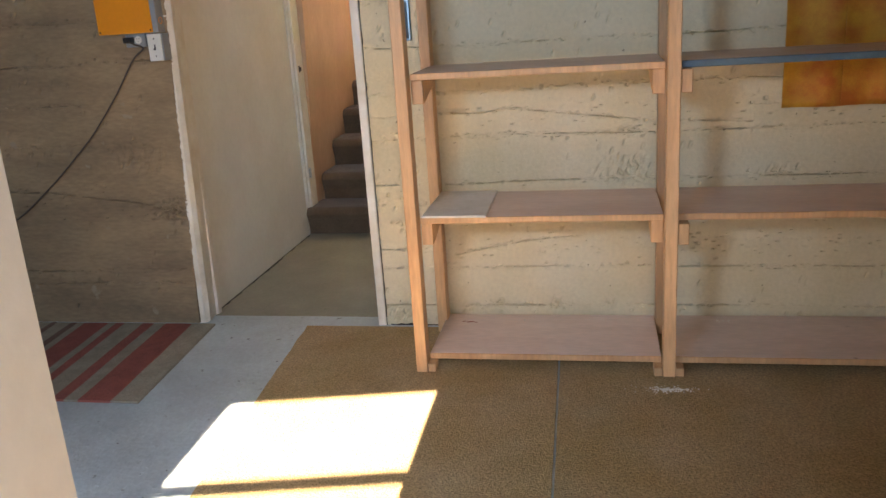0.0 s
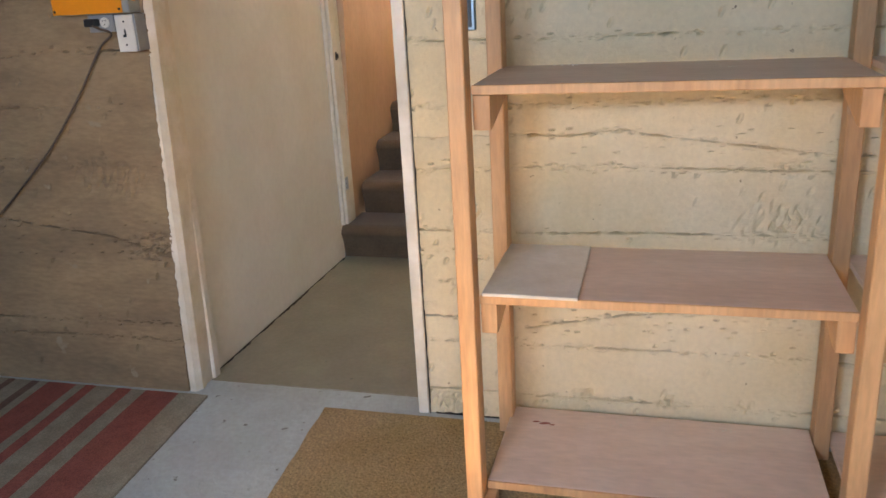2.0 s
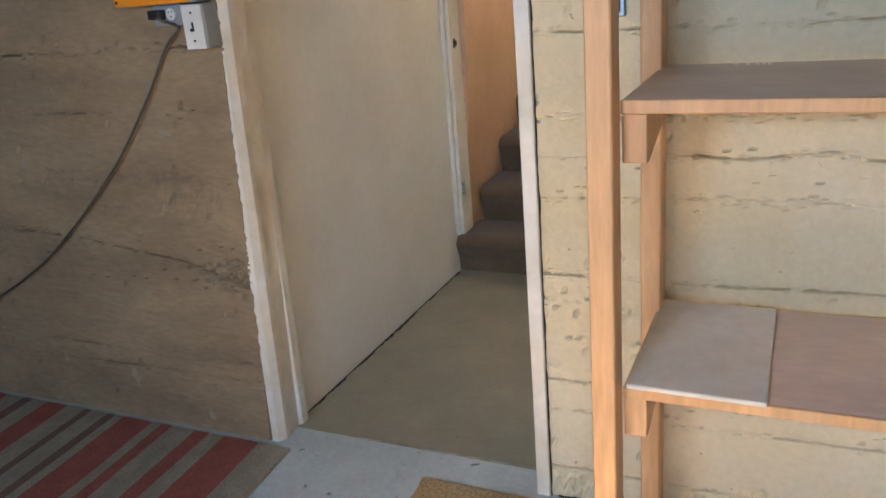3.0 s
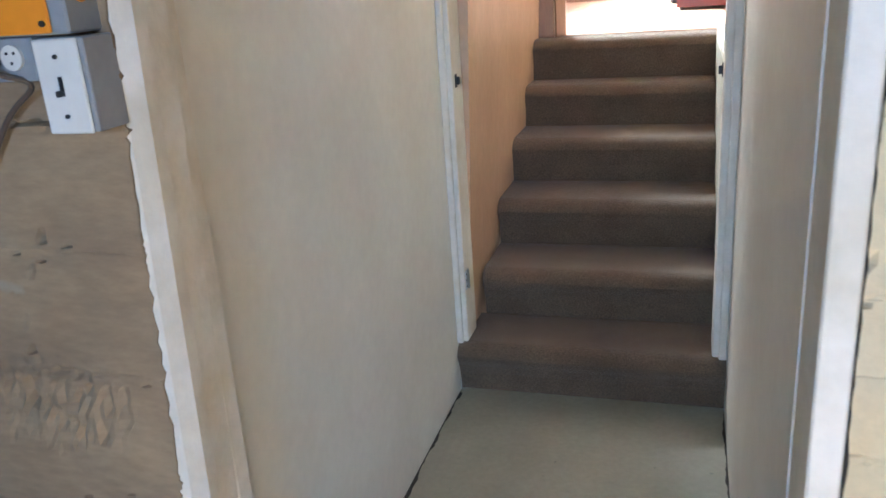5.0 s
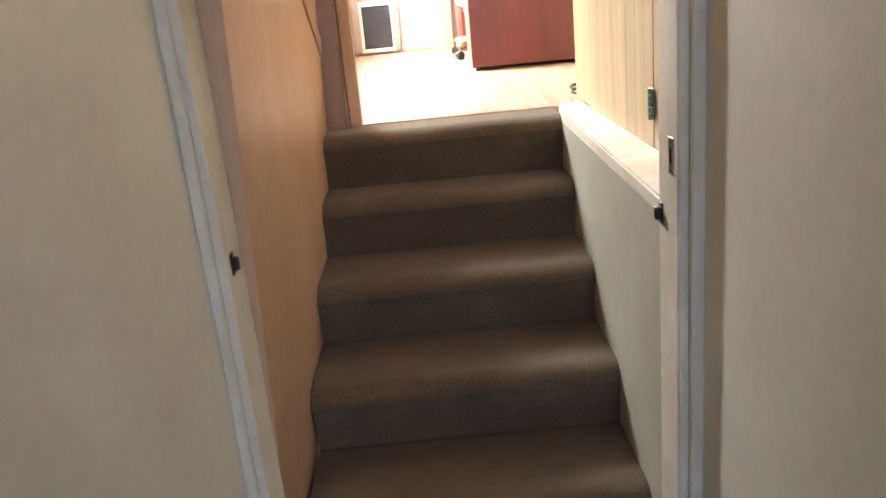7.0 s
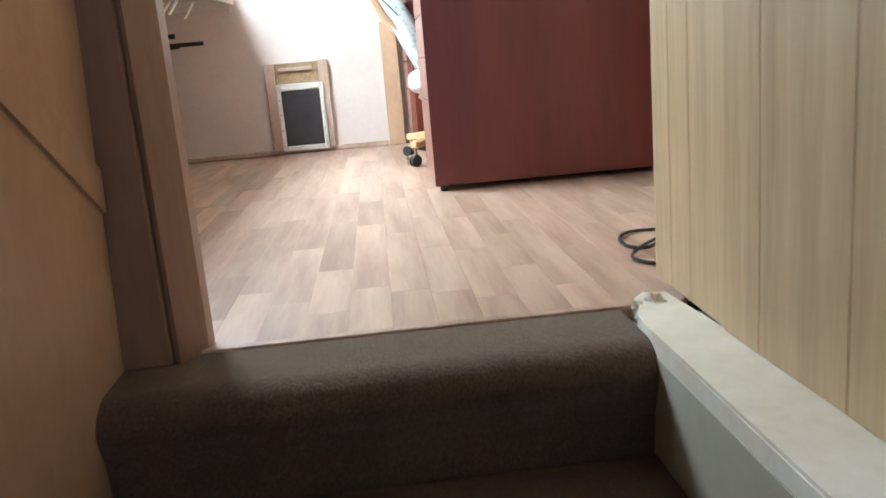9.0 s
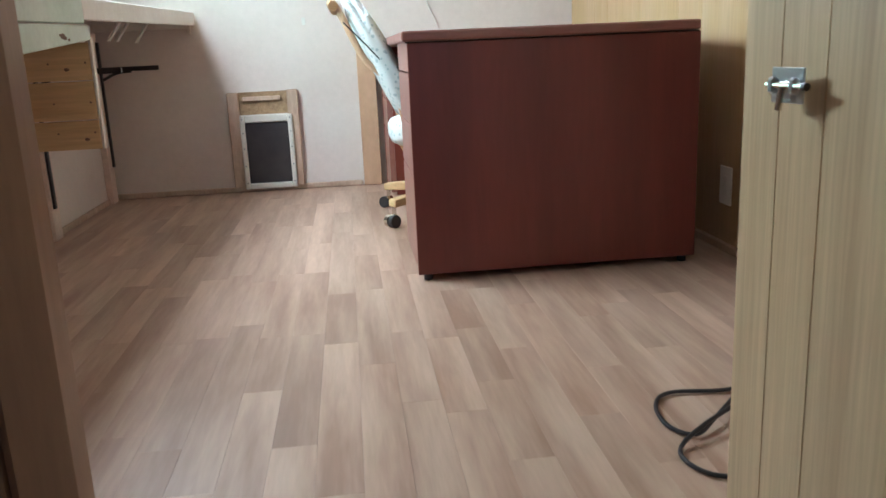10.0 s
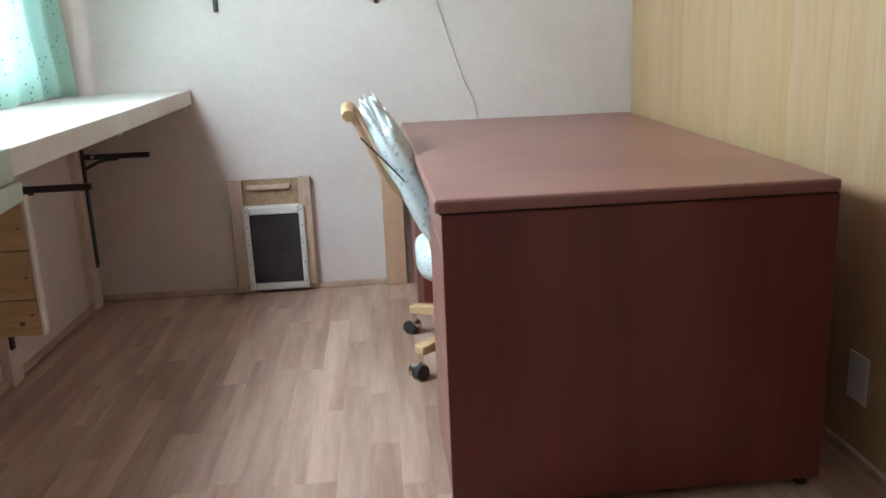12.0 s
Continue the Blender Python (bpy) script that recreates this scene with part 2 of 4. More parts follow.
def rod(p, q, r, seg=12, bm=None, r2=None):
    bm = bm or bmesh.new()
    p, q = Vector(p), Vector(q)
    m = Matrix.Translation((p + q) / 2) @ (q - p).to_track_quat("Z", "Y").to_matrix().to_4x4()
    bmesh.ops.create_cone(bm, cap_ends=True, segments=seg, radius1=r, radius2=r if r2 is None else r2, depth=(q - p).length, matrix=m)
    return bm


def tube(points, r, seg=8, bm=None):
    """A smooth cord through the points."""
    bm = bm or bmesh.new()
    pts = [Vector(p) for p in points]
    fine = []
    for i in range(len(pts) - 1):
        a, b, c, d = pts[max(i - 1, 0)], pts[i], pts[i + 1], pts[min(i + 2, len(pts) - 1)]
        for k in range(8):
            t = k / 8
            fine.append(0.5 * (2 * b + (c - a) * t + (2 * a - 5 * b + 4 * c - d) * t * t + (3 * b - a - 3 * c + d) * t ** 3))
    fine.append(pts[-1])
    rings = []
    for i, p in enumerate(fine):
        d = (fine[min(i + 1, len(fine) - 1)] - fine[max(i - 1, 0)]).normalized()
        u = d.cross(Vector((0, 0, 1)) if abs(d.z) < 0.9 else Vector((1, 0, 0))).normalized()
        w = d.cross(u)
        rings.append([bm.verts.new(p + r * (math.cos(k * math.tau / seg) * u + math.sin(k * math.tau / seg) * w)) for k in range(seg)])
    for a, b in zip(rings, rings[1:]):
        for k in range(seg):
            bm.faces.new((a[k], a[(k + 1) % seg], b[(k + 1) % seg], b[k]))
    bm.faces.new(rings[0]), bm.faces.new(rings[-1])
    return bm


def structure(name, bm, mat, label, category="wall", parent=None):
    ob = part(name, bm, mat, parent, label)
    ob["kind"] = "structure"
    if category:
        ob["category"] = category
    return ob


UF = 1.14            # the upper floor
CEIL = 2.4           # the basement's ceiling
TOP = 3.55           # the study's ceiling
SLAB = 0.04

# ---------------------------------------------------------------- basement: floor, walls, ceiling
structure("floor_basement", box(-2.4, 4.5, -5.2, 0.11, -0.2, 0.0), M["floor"], "worn blue-grey painted concrete basement floor", "floor")
structure("floor_hall", box(-0.2, 1.1, 0.114, 1.9, -0.2, -0.002), M["hallfloor"], "smooth green-grey painted concrete hall floor", "floor")


def cast_wall(name, x0, x1, rows, mat, label, edge_right=0.0, seed=0, rough=(), bends={}, short={}):
    """Concrete cast against boards: open cracks and fins along the board joints, pits, an uneven free edge."""
    bm = bmesh.new()
    nx = int((x1 - x0) / 0.011)
    zs = {round(k * 0.018, 4) for k in range(int(CEIL / 0.018) + 1)} | {CEIL}
    for rz in rows:
        low = min([dz for x, dz in bends.get(rz, ())] + [0]) - 0.02
        high = max([dz for x, dz in bends.get(rz, ())] + [0]) + 0.02
        zs = {z for z in zs if not rz + low - 0.001 < z < rz + high + 0.001} | {round(rz + k * 0.0022, 4) for k in range(int(low / 0.0022), int(high / 0.0022) + 1)}
    zs = sorted(zs)
    N = noise.noise
    grid = []
    for z in zs:
        line = []
        for i in range(nx + 1):
            x = x0 + (x1 - x0) * i / nx
            d = 0.004 * N((x * 1.3 + seed, z * 1.7, 3.1))
            course = 0
            for j, rz in enumerate(rows):
                if z < rz - 0.12:
                    continue
                if z > rz + 0.12:
                    course = j + 1
                    continue
                wz = rz + 0.011 * N((x * 1.4, j * 7.3 + seed, 0.5)) + 0.003 * N((x * 11, j * 3.1 + seed, 0.9))
                turns = bends.get(rz, ())
                for (xa, da), (xb, db) in zip(turns, turns[1:]):
                    if xa <= x < xb:
                        wz += da + (db - da) * (x - xa) / (xb - xa)
                if z > wz:
                    course = j + 1
                g = abs(z - wz)
                s = N((x * 2.3, j * 5.7 + seed, 2.0)) + 0.45 * N((x * 17, j * 5.7, seed))
                if turns:
                    s = 0.12 + 0.3 * N((x * 17, j * 5.7, seed)) if turns[0][0] < x < turns[-1][0] else -1
                if x > short.get(rz, 9):
                    s = -1
                if g < 0.0034 and s > 0.02:
                    d += (1 - g / 0.0034) * min(0.019, 0.11 * (s - 0.02)) * max(0.15, min(1.0, 1.0 + 2.5 * N((x * 45, j * 2.3, seed))))
                if g < 0.016:
                    p = N((x * 70, z * 90, 3.0 + seed))
                    if p > 0.16 and s > -0.45:
                        d += 0.03 * (p - 0.18) * (1 - g / 0.016)
                if g < 0.018:
                    d += 0.004 * (1 - g / 0.018) * N((x * 50, z * 50, seed))
            d += 0.0035 * N((course * 9.7 + seed, 1.0, 1.0))
            for rx, rz, rr in rough:
                q = math.hypot((x - rx) / 1.9, z - rz) / rr
                if q < 1:
                    d += (1 - q) * 0.045 * max(0, N((x * 60, z * 60, 8.0)) + 0.1)
            pit = N((x * 75, z * 75, 4.0 + seed)) + 0.35 * N((x * 6, z * 6, seed))
            if pit > 0.60:
                d += min(0.010, 0.12 * (pit - 0.60))
            xx = x
            if edge_right:
                xx += 0.05 * (z - 0.6) * (x - x0) / (x1 - x0)
            if i == nx and edge_right:
                xx += edge_right * N((z * 40, 2.0, seed)) + edge_right * N((z * 120, 5.0, seed))
            line.append(bm.verts.new((xx, d, z)))
        grid.append(line)
    for a, b in zip(grid, grid[1:]):
        for i in range(nx):
            bm.faces.new((a[i], a[i + 1], b[i + 1], b[i]))
    border = grid[0] + [r[-1] for r in grid[1:]] + grid[-1][-2::-1] + [r[0] for r in grid[-2:0:-1]]
    back = [bm.verts.new((v.co.x, 0.12, v.co.z)) for v in border]
    for a in range(len(border)):
        b = (a + 1) % len(border)
        bm.faces.new((border[a], border[b], back[b], back[a]))
    bm.faces.new(back)
    return structure(name, bm, mat, label)


cast_wall("wall_north_cream", 0.94, 4.5, (0.105, 0.295, 0.386, 0.42, 0.513, 0.624, 0.70, 0.914, 1.01, 1.117, 1.315, 1.52, 1.72, 1.92, 2.14), M["cream"],
          "cream-painted board-marked concrete wall with cracks and pits", seed=11.0,
          rough=((2.08, 0.745, 0.085), (1.15, 0.60, 0.03), (1.50, 0.115, 0.03), (1.78, 0.11, 0.028), (2.02, 0.11, 0.025), (1.0, 0.04, 0.07), (2.7, 0.72, 0.04), (2.1, 0.92, 0.03)),
          bends={1.01: ((1.2, 0.01), (1.45, 0.0), (1.56, 0.016), (1.62, 0.018), (1.69, 0.004), (1.85, -0.018), (2.2, -0.055), (2.6, -0.07)), 0.42: ((1.3, -0.07), (1.37, -0.05), (1.63, 0.0), (1.9, 0.03))},
          short={0.386: 1.2, 0.513: 1.2, 0.624: 1.2})
cast_wall("wall_north_brown", -2.4, -0.03, (0.217, 0.287, 0.64, 0.93, 1.13, 1.323, 1.52, 1.72, 1.95, 2.16), M["raw"],
          "bare brown board-marked concrete wall with a ragged edge", edge_right=0.007, seed=37.0, rough=((-0.25, 0.86, 0.10), (-0.1, 0.6, 0.08)),
          bends={0.64: ((-1.6, 0.09), (-0.743, 0.06), (-0.535, 0.032), (-0.277, 0.0), (-0.149, -0.043), (-0.03, -0.075))}, short={0.93: -0.5, 1.13: -0.6})
structure("wall_over_doorway", box(-0.03, 0.94, 0.0, 0.12, 2.05, CEIL), M["cream"], "cream-painted concrete above the doorway")
structure("wall_west", box(-2.52, -2.4, -4.85, 0.12, 0, CEIL), M["raw"], "bare brown concrete side wall")
structure("wall_east", box(4.5, 4.62, -3.6, 0.12, 0, CEIL), M["raw"], "bare brown concrete side wall")
structure("ceiling_basement", prism([(-2.5, -4.84), (4.6, -3.46), (4.6, 0.12), (-2.5, 0.12)], "z", CEIL, CEIL + 0.1), M["joist"], "dark unpainted timber basement ceiling", "ceiling")

# the slanting south wall with its window and the way in
ang = radians(11)
SW = Matrix.Translation((1.45, -3.95, 0)) @ Matrix.Rotation(ang, 4, "Z")


def south(name, u0, u1, z0, z1, mat=None, y0=-0.15, y1=0.0, category="wall", label="bare brown concrete wall round the basement window"):
    bm = box(u0, u1, y0, y1, z0, z1)
    bmesh.ops.transform(bm, matrix=SW, verts=bm.verts)
    return structure(name, bm, mat or M["raw"], label, category)


W0, W1, WZ0, WZ1 = -0.93, 0.025, 1.10, 2.215
south("wall_south", -4.2, W0, 0, CEIL)
south("wall_south", W0, W1, 0, WZ0)
south("wall_south", W0, W1, WZ1, CEIL)
south("wall_south", W1, 0.08, 0, CEIL)
south("wall_south", 0.08, 1.15, 2.1, CEIL)
south("wall_south", 1.15, 3.4, 0, CEIL)
south("window_bar", W0, W1, 1.752, 1.782, M["trim"], -0.09, -0.05, "window", "white glazing bar of the basement window")

# Unseen roof, added and cut to shape where sun reaches the floor.
structure("porch_roof", prism([(1.47, -4.13), (3.4, -3.76), (3.4, -5.3), (1.98, -5.3), (1.98, -6.9), (1.47, -6.9)], "z", 2.28, 2.38), M["joist"], "unseen timber roof added to shade the way in from the sun", "roof")

# Two unseen walls, added to keep low sky light out of the doorway.
structure("wall_garden", box(-6.0, 3.6, -7.25, -7.1, -0.1, 2.5), M["raw"], "unseen brown wall added outside to block low sky light")
structure("wall_porch_east", box(3.41, 3.56, -7.09, -3.74, -0.1, 2.27), M["raw"], "unseen brown wall added beside the way in to block sky light")
structure("ground", box(-9.0, 9.0, -16.0, -5.21, -0.3, -0.11), M["raw"], "bare trodden ground outside the basement", "ground")

# the open door leaf beside the way in
lf = thing("open_door_leaf", "white-painted door standing open beside the way in", "door", (1.452, -3.79, 0))
bm = box(-0.017, 0.017, 0, 0.90, 0.01, 2.0, 0.003)
bmesh.ops.rotate(bm, cent=(0, 0, 0), matrix=Matrix.Rotation(radians(5), 3, "Z"), verts=bm.verts)
part("leaf", bm, M["white"], lf)

# ---------------------------------------------------------------- hall
LX, RX = -0.04, 0.895
structure("wall_hall_west", box(LX - 0.12, LX, 0.122, 1.66, 0, CEIL), M["white"], "off-white painted hall wall")
structure("wall_hall_east", box(RX, RX + 0.12, 0.122, 1.66, 0, CEIL), M["white"], "off-white painted hall wall")
structure("ceiling_hall", box(-0.2, 1.1, 0.12, 1.66, CEIL, CEIL + 0.1), M["white"], "plain white hall ceiling", "ceiling")
structure("trim_doorway_west", lean(prism([(-0.045, 0.004), (-0.020, 0.004), (-0.004, 0.03), (-0.006, 0.06), (-0.014, 0.068), (-0.014, 0.121), (-0.08, 0.121)], "z", 0, 2.05), 0.03, 0.3),
          M["trim"], "white painted door lining with a bead", "trim")
structure("trim_doorway_west", lean(prism([(-0.09, 0.122), (-0.016, 0.122), (-0.008, 0.128), (-0.008, 0.165), (-0.09, 0.17)], "z", 0, 2.05), 0.012, 0.3),
          M["trim"], "white painted door lining with a bead", "trim")
structure("trim_doorway_east", box(0.897, 0.936, -0.012, 0.119, 0, 2.05, 0.003), M["trim"], "white painted door jamb edge", "trim")
structure("trim_doorway_head", box(-0.03, 0.936, -0.008, 0.119, 2.03, 2.049), M["trim"], "white painted door head", "trim")


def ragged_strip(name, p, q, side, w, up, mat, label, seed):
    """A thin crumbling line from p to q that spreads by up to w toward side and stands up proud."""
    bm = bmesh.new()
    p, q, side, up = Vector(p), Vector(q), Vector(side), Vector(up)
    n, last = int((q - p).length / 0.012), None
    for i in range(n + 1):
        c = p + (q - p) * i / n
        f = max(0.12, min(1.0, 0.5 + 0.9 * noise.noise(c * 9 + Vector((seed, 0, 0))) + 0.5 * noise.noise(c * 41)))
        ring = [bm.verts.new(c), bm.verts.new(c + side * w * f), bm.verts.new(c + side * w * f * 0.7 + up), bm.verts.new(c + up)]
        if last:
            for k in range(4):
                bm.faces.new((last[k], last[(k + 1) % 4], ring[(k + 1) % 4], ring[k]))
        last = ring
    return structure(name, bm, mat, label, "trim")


# Near-black ragged strip where each hall wall meets the floor.
ragged_strip("dirt_line", (LX + 0.001, 0.13, -0.001), (LX + 0.001, 1.63, -0.001), (1, 0, 0), 0.014, (0, 0, 0.003), M["darkgap"], "dark ragged line along the foot of the hall wall", 3.0)
ragged_strip("dirt_line", (RX - 0.001, 0.13, -0.001), (RX - 0.001, 1.63, -0.001), (-1, 0, 0), 0.010, (0, 0, 0.003), M["darkgap"], "dark ragged line along the foot of the hall wall", 8.0)
ragged_strip("floor_joint", (-0.02, 0.104, 0.0005), (0.89, 0.100, 0.0005), (0, 1, 0), 0.012, (0, 0, 0.001), M["hallfloor"], "ragged joint between the two floor paints", 5.0)
ragged_strip("wall_gap", (0.9375, -0.004, 0.0), (0.9375, -0.004, 2.04), (1, 0, 0), 0.006, (0, -0.001, 0), M["darkgap"], "dark open gap between jamb and concrete", 12.0)
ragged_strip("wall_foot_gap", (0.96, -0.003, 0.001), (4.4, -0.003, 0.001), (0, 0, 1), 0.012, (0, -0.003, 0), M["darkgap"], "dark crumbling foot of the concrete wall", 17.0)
# the frame at the foot of the stairs
structure("trim_stair_west", box(LX, -0.002, 1.665, 1.79, 0.195, 2.2, 0.004), M["trim"], "white painted door casing at the stair foot", "trim")
structure("trim_stair_west", box(LX + 0.0, -0.018, 1.645, 1.664, 0.195, 2.2, 0.004), M["trim"], "white painted stop bead", "trim")
structure("trim_stair_east", box(0.848, RX, 1.665, 1.79, 0.195, 2.2, 0.004), M["trim"], "white painted door casing at the stair foot", "trim")
structure("trim_stair_east", box(0.868, RX, 1.645, 1.664, 0.195, 2.2, 0.004), M["trim"], "white painted stop bead", "trim")
structure("wall_over_stair_foot", box(-0.2, 1.1, 1.664, 1.79, 2.2, TOP), M["white"], "white wall above the stair foot")

# ---------------------------------------------------------------- stairs
NOSE = [1.642, 1.922, 2.235, 2.550, 2.845, 3.040, 3.245]
RISE = 0.19
stairs = thing("staircase", "six narrow steps covered in worn dark brown carpet", "stairs", (0.43, 1.65, 0))
stairs["kind"] = "structure"
for i in range(6):
    y0, y1, z = NOSE[i], NOSE[i + 1] + 0.02, RISE * (i + 1)
    ry, rz = 0.062, 0.046
    prof = [(y0 + 0.030, z - RISE + (0.0 if i == 0 else -0.01)), (y0 + 0.022, z - 0.12), (y0 + 0.010, z - 0.085), (y0 + 0.001, z - 0.066)]
    prof += [(y0 - 0.006 + ry - ry * math.cos(a), z - rz + rz * math.sin(a)) for a in [radians(d) for d in range(0, 91, 9)]]
    if i == 5:
        y1 = 3.24
    prof += [(y1, z), (y1, z - 0.09 if i else 0.0)]
    if i:
        prof.insert(0, (y0 + 0.04, z - RISE - 0.01))
    x0, x1 = (LX, RX) if i == 0 else (-0.002, 0.862)
    bm = prism([(p[0], p[1]) for p in prof], "x", x0, x1)
    bmesh.ops.translate(bm, verts=bm.verts, vec=(-0.43, -1.65, 0))
    part("step", bm, M["stair"], stairs)

# stairwell
structure("wall_stair_west", prism([(-0.15, 0), (-0.03, 0), (0.1297, TOP), (-0.15, TOP)], "y", 1.791, 3.19), M["tan"], "tan varnished stairwell wall")
structure("wall_stair_east_low", box(0.862, 1.1, 1.79, 3.24, 0, 1.12), M["lowwall"], "grey-green painted low stairwell wall")
capb = prism([(0.858, 1.795), (0.990, 1.795), (0.972, 3.0), (0.958, 3.262), (0.930, 3.268), (0.905, 3.245), (0.872, 3.17), (0.862, 3.08)], "z", 1.121, 1.157)
bmesh.ops.bevel(capb, geom=list(capb.edges), offset=0.006, segments=2, affect="EDGES")
structure("ledge_cap", capb, M["trim"], "white-painted chipped cap on the low stair wall", "trim")
structure("ledge_apron", box(0.8605, 0.8618, 1.795, 3.07, 1.075, 1.1205, 0.0004), M["lowwall"], "white painted apron board under the cap", "trim")
lump = bmesh.new()
bmesh.ops.create_icosphere(lump, subdivisions=4, radius=1)
for v in lump.verts:
    n_ = 1 + 0.35 * noise.noise(v.co * 2.2) + 0.18 * noise.noise(v.co * 7)
    v.co = Vector((0.915 + v.co.x * 0.030 * n_, 3.225 + v.co.y * 0.040 * n_, 1.135 + v.co.z * 0.030 * n_))
structure("plaster_end", lump, M["trim"], "rough white plaster at the end of the cap", "trim")
structure("ceiling_stair", box(-0.2, 1.2, 1.66, 3.3, TOP, TOP + 0.1), M["white"], "plain white ceiling over the stairs", "ceiling")
structure("wall_stair_back_east", box(1.02, 1.1, 1.79, 3.38, 1.121, TOP), M["white"], "wall behind the panelling")
# a flat lath down the west wall
bm = lean(prism([(2.45, 1.915), (3.188, 1.470), (3.188, 1.402), (2.45, 1.845)], "x", -0.001, 0.007), 0.045, 0.667)
part("wall_lath", bm, M["tan"])
tagged(bpy.data.objects["wall_lath"], "flat tan lath running slantwise down the stairwell wall", "trim")
bpy.data.objects["wall_lath"]["kind"] = "structure"

# ---------------------------------------------------------------- study shell
XW, XE, YB = -0.75, 1.68, 6.712
structure("floor_study_base", box(XW - 0.1, XE + 0.1, 3.245, YB + 0.1, UF - 0.1, UF - 0.008), M["darkgap"], "dark underlay beneath the laminate floor", "floor")
structure("floor_threshold", box(0.10, 0.985, 3.238, 3.262, UF - 0.09, UF + 0.004, 0.003), M["plank"], "pale wooden threshold strip", "trim")
structure("wall_study_north", box(XW - 0.12, XE + 0.12, YB, YB + 0.12, UF - 0.1, TOP), M["pinkwall"], "pale pinkish painted study wall")
structure("wall_study_west", box(XW - 0.12, XW, 3.2, 4.3, UF - 0.1, TOP), M["pinkwall"], "pale pinkish painted study wall")
structure("wall_study_west", box(XW - 0.12, XW, 4.3, 6.5, UF - 0.1, 2.1), M["pinkwall"], "pale pinkish painted study wall")
structure("wall_study_west", box(XW - 0.12, XW, 4.3, 6.5, 3.2, TOP), M["pinkwall"], "pale pinkish painted study wall")
structure("wall_study_west", box(XW - 0.12, XW, 6.5, YB, UF - 0.1, TOP), M["pinkwall"], "pale pinkish painted study wall")
structure("wall_study_south", box(XW - 0.12, 0.0, 3.2, 3.3, UF - 0.1, TOP), M["pinkwall"], "pale pinkish painted study wall")
structure("wall_study_south", box(1.02, XE + 0.12, 3.383, 3.45, UF - 0.1, TOP), M["pinkwall"], "pale pinkish painted study wall")
structure("wall_over_study_door", box(0.0, 1.02, 3.2, 3.3, 3.15, TOP), M["pinkwall"], "pale pinkish wall above the study doorway")
structure("wall_study_east", box(XE + 0.012, XE + 0.14, 3.45, YB, UF - 0.1, TOP), M["darkgap"], "backing behind the yellow panelling")
structure("ceiling_study", box(XW - 0.15, XE + 0.15, 3.3, YB + 0.15, TOP, TOP + 0.1), M["pinkwall"], "plain pale pinkish study ceiling", "ceiling")
# brown jamb of the study doorway
structure("trim_study_door_west", box(0.012, 0.100, 3.192, 3.23, UF, 3.15, 0.003), M["brownjamb"], "brown stained door casing", "trim")
structure("trim_study_door_west", prism([(0.103, 3.20), (0.112, 3.196), (0.146, 3.262), (0.146, 3.31), (0.103, 3.31)], "z", UF, 3.15), M["brownjamb"], "brown stained door jamb", "trim")

# stairwell panelling: a leaf beside the stairs and one at the doorway
pw = thing("panelling_stair", "oak-print panelled wall above the stair cap", "wall", (0.975, 2.5, 1.156))
pw["kind"] = "structure"


def boards(parent, p, q, z0, z1, widths, mat, depth=0.02, gap=0.003, name="board", edge=0.0009):
    """Upright boards from p to q in plan; the visible face lies on that line."""
    p, q = Vector((*p, 0)), Vector((*q, 0))
    d = (q - p).normalized()
    nrm = Vector((-d.y, d.x, 0))
    o = parent.matrix_world.translation
    s, k = 0.0, 0
    while s < (q - p).length - 0.01:
        w = min(widths[k % len(widths)], (q - p).length - s)
        k += 1
        bm = bmesh.new()
        a, b = p + d * (s + gap / 2), p + d * (s + w - gap / 2)
        c, e = b - nrm * depth, a - nrm * depth
        hexa(bm, [(v.x - o.x, v.y - o.y, z - o.z) for z in (z0, z1) for v in (a, b, c, e)])
        bmesh.ops.bevel(bm, geom=list(bm.edges), offset=edge, segments=1, affect="EDGES")
        part(name, bm, mat, parent)
        s += w


boards(pw, (0.990, 1.80), (0.979, 2.294), 1.158, TOP, (0.13, 0.18, 0.095), M["panel"], gap=0.0007)
boards(pw, (0.979, 2.300), (0.962, 3.03), 1.158, TOP, (0.16, 0.10, 0.16, 0.205, 0.12), M["panel"], gap=0.0007)
pd = thing("panelling_doorway", "oak-print panelling beside the study doorway", "wall", (0.955, 3.2, 1.158))
pd["kind"] = "structure"
boards(pd, (0.966, 3.034), (0.974, 3.367), 1.158, TOP, (0.148, 0.094, 0.12), M["panel"], gap=0.001)
ep = thing("panelling_study", "yellow wood-grain panelled study wall", "wall", (XE, 5, UF))
ep["kind"] = "structure"
boards(ep, (XE, 4.68), (XE, YB - 0.005), UF, TOP, (0.41, 0.2, 0.4), M["yellowpanel"], depth=0.01, gap=0.0008)

# ---------------------------------------------------------------- basement things


def carpet(name, pts, label):
    bm = bmesh.new()
    lo, hi = [bm.verts.new((*p, 0.001)) for p in pts], [bm.verts.new((*p, 0.010)) for p in pts]
    bm.faces.new(lo), bm.faces.new(hi)
    for i in range(len(pts)):
        j = (i + 1) % len(pts)
        bm.faces.new((lo[i], lo[j], hi[j], hi[i]))
    return tagged(part(name, bm, M["carpet"]), label, "carpet")


def ragged(p, q, n, amp, seed):
    out = []
    for i in range(n):
        t = i / n
        w = amp * noise.noise(Vector((t * 14, seed, 0)))
        out.append((p[0] + (q[0] - p[0]) * t + w, p[1] + (q[1] - p[1]) * t + w * 0.5))
    return out


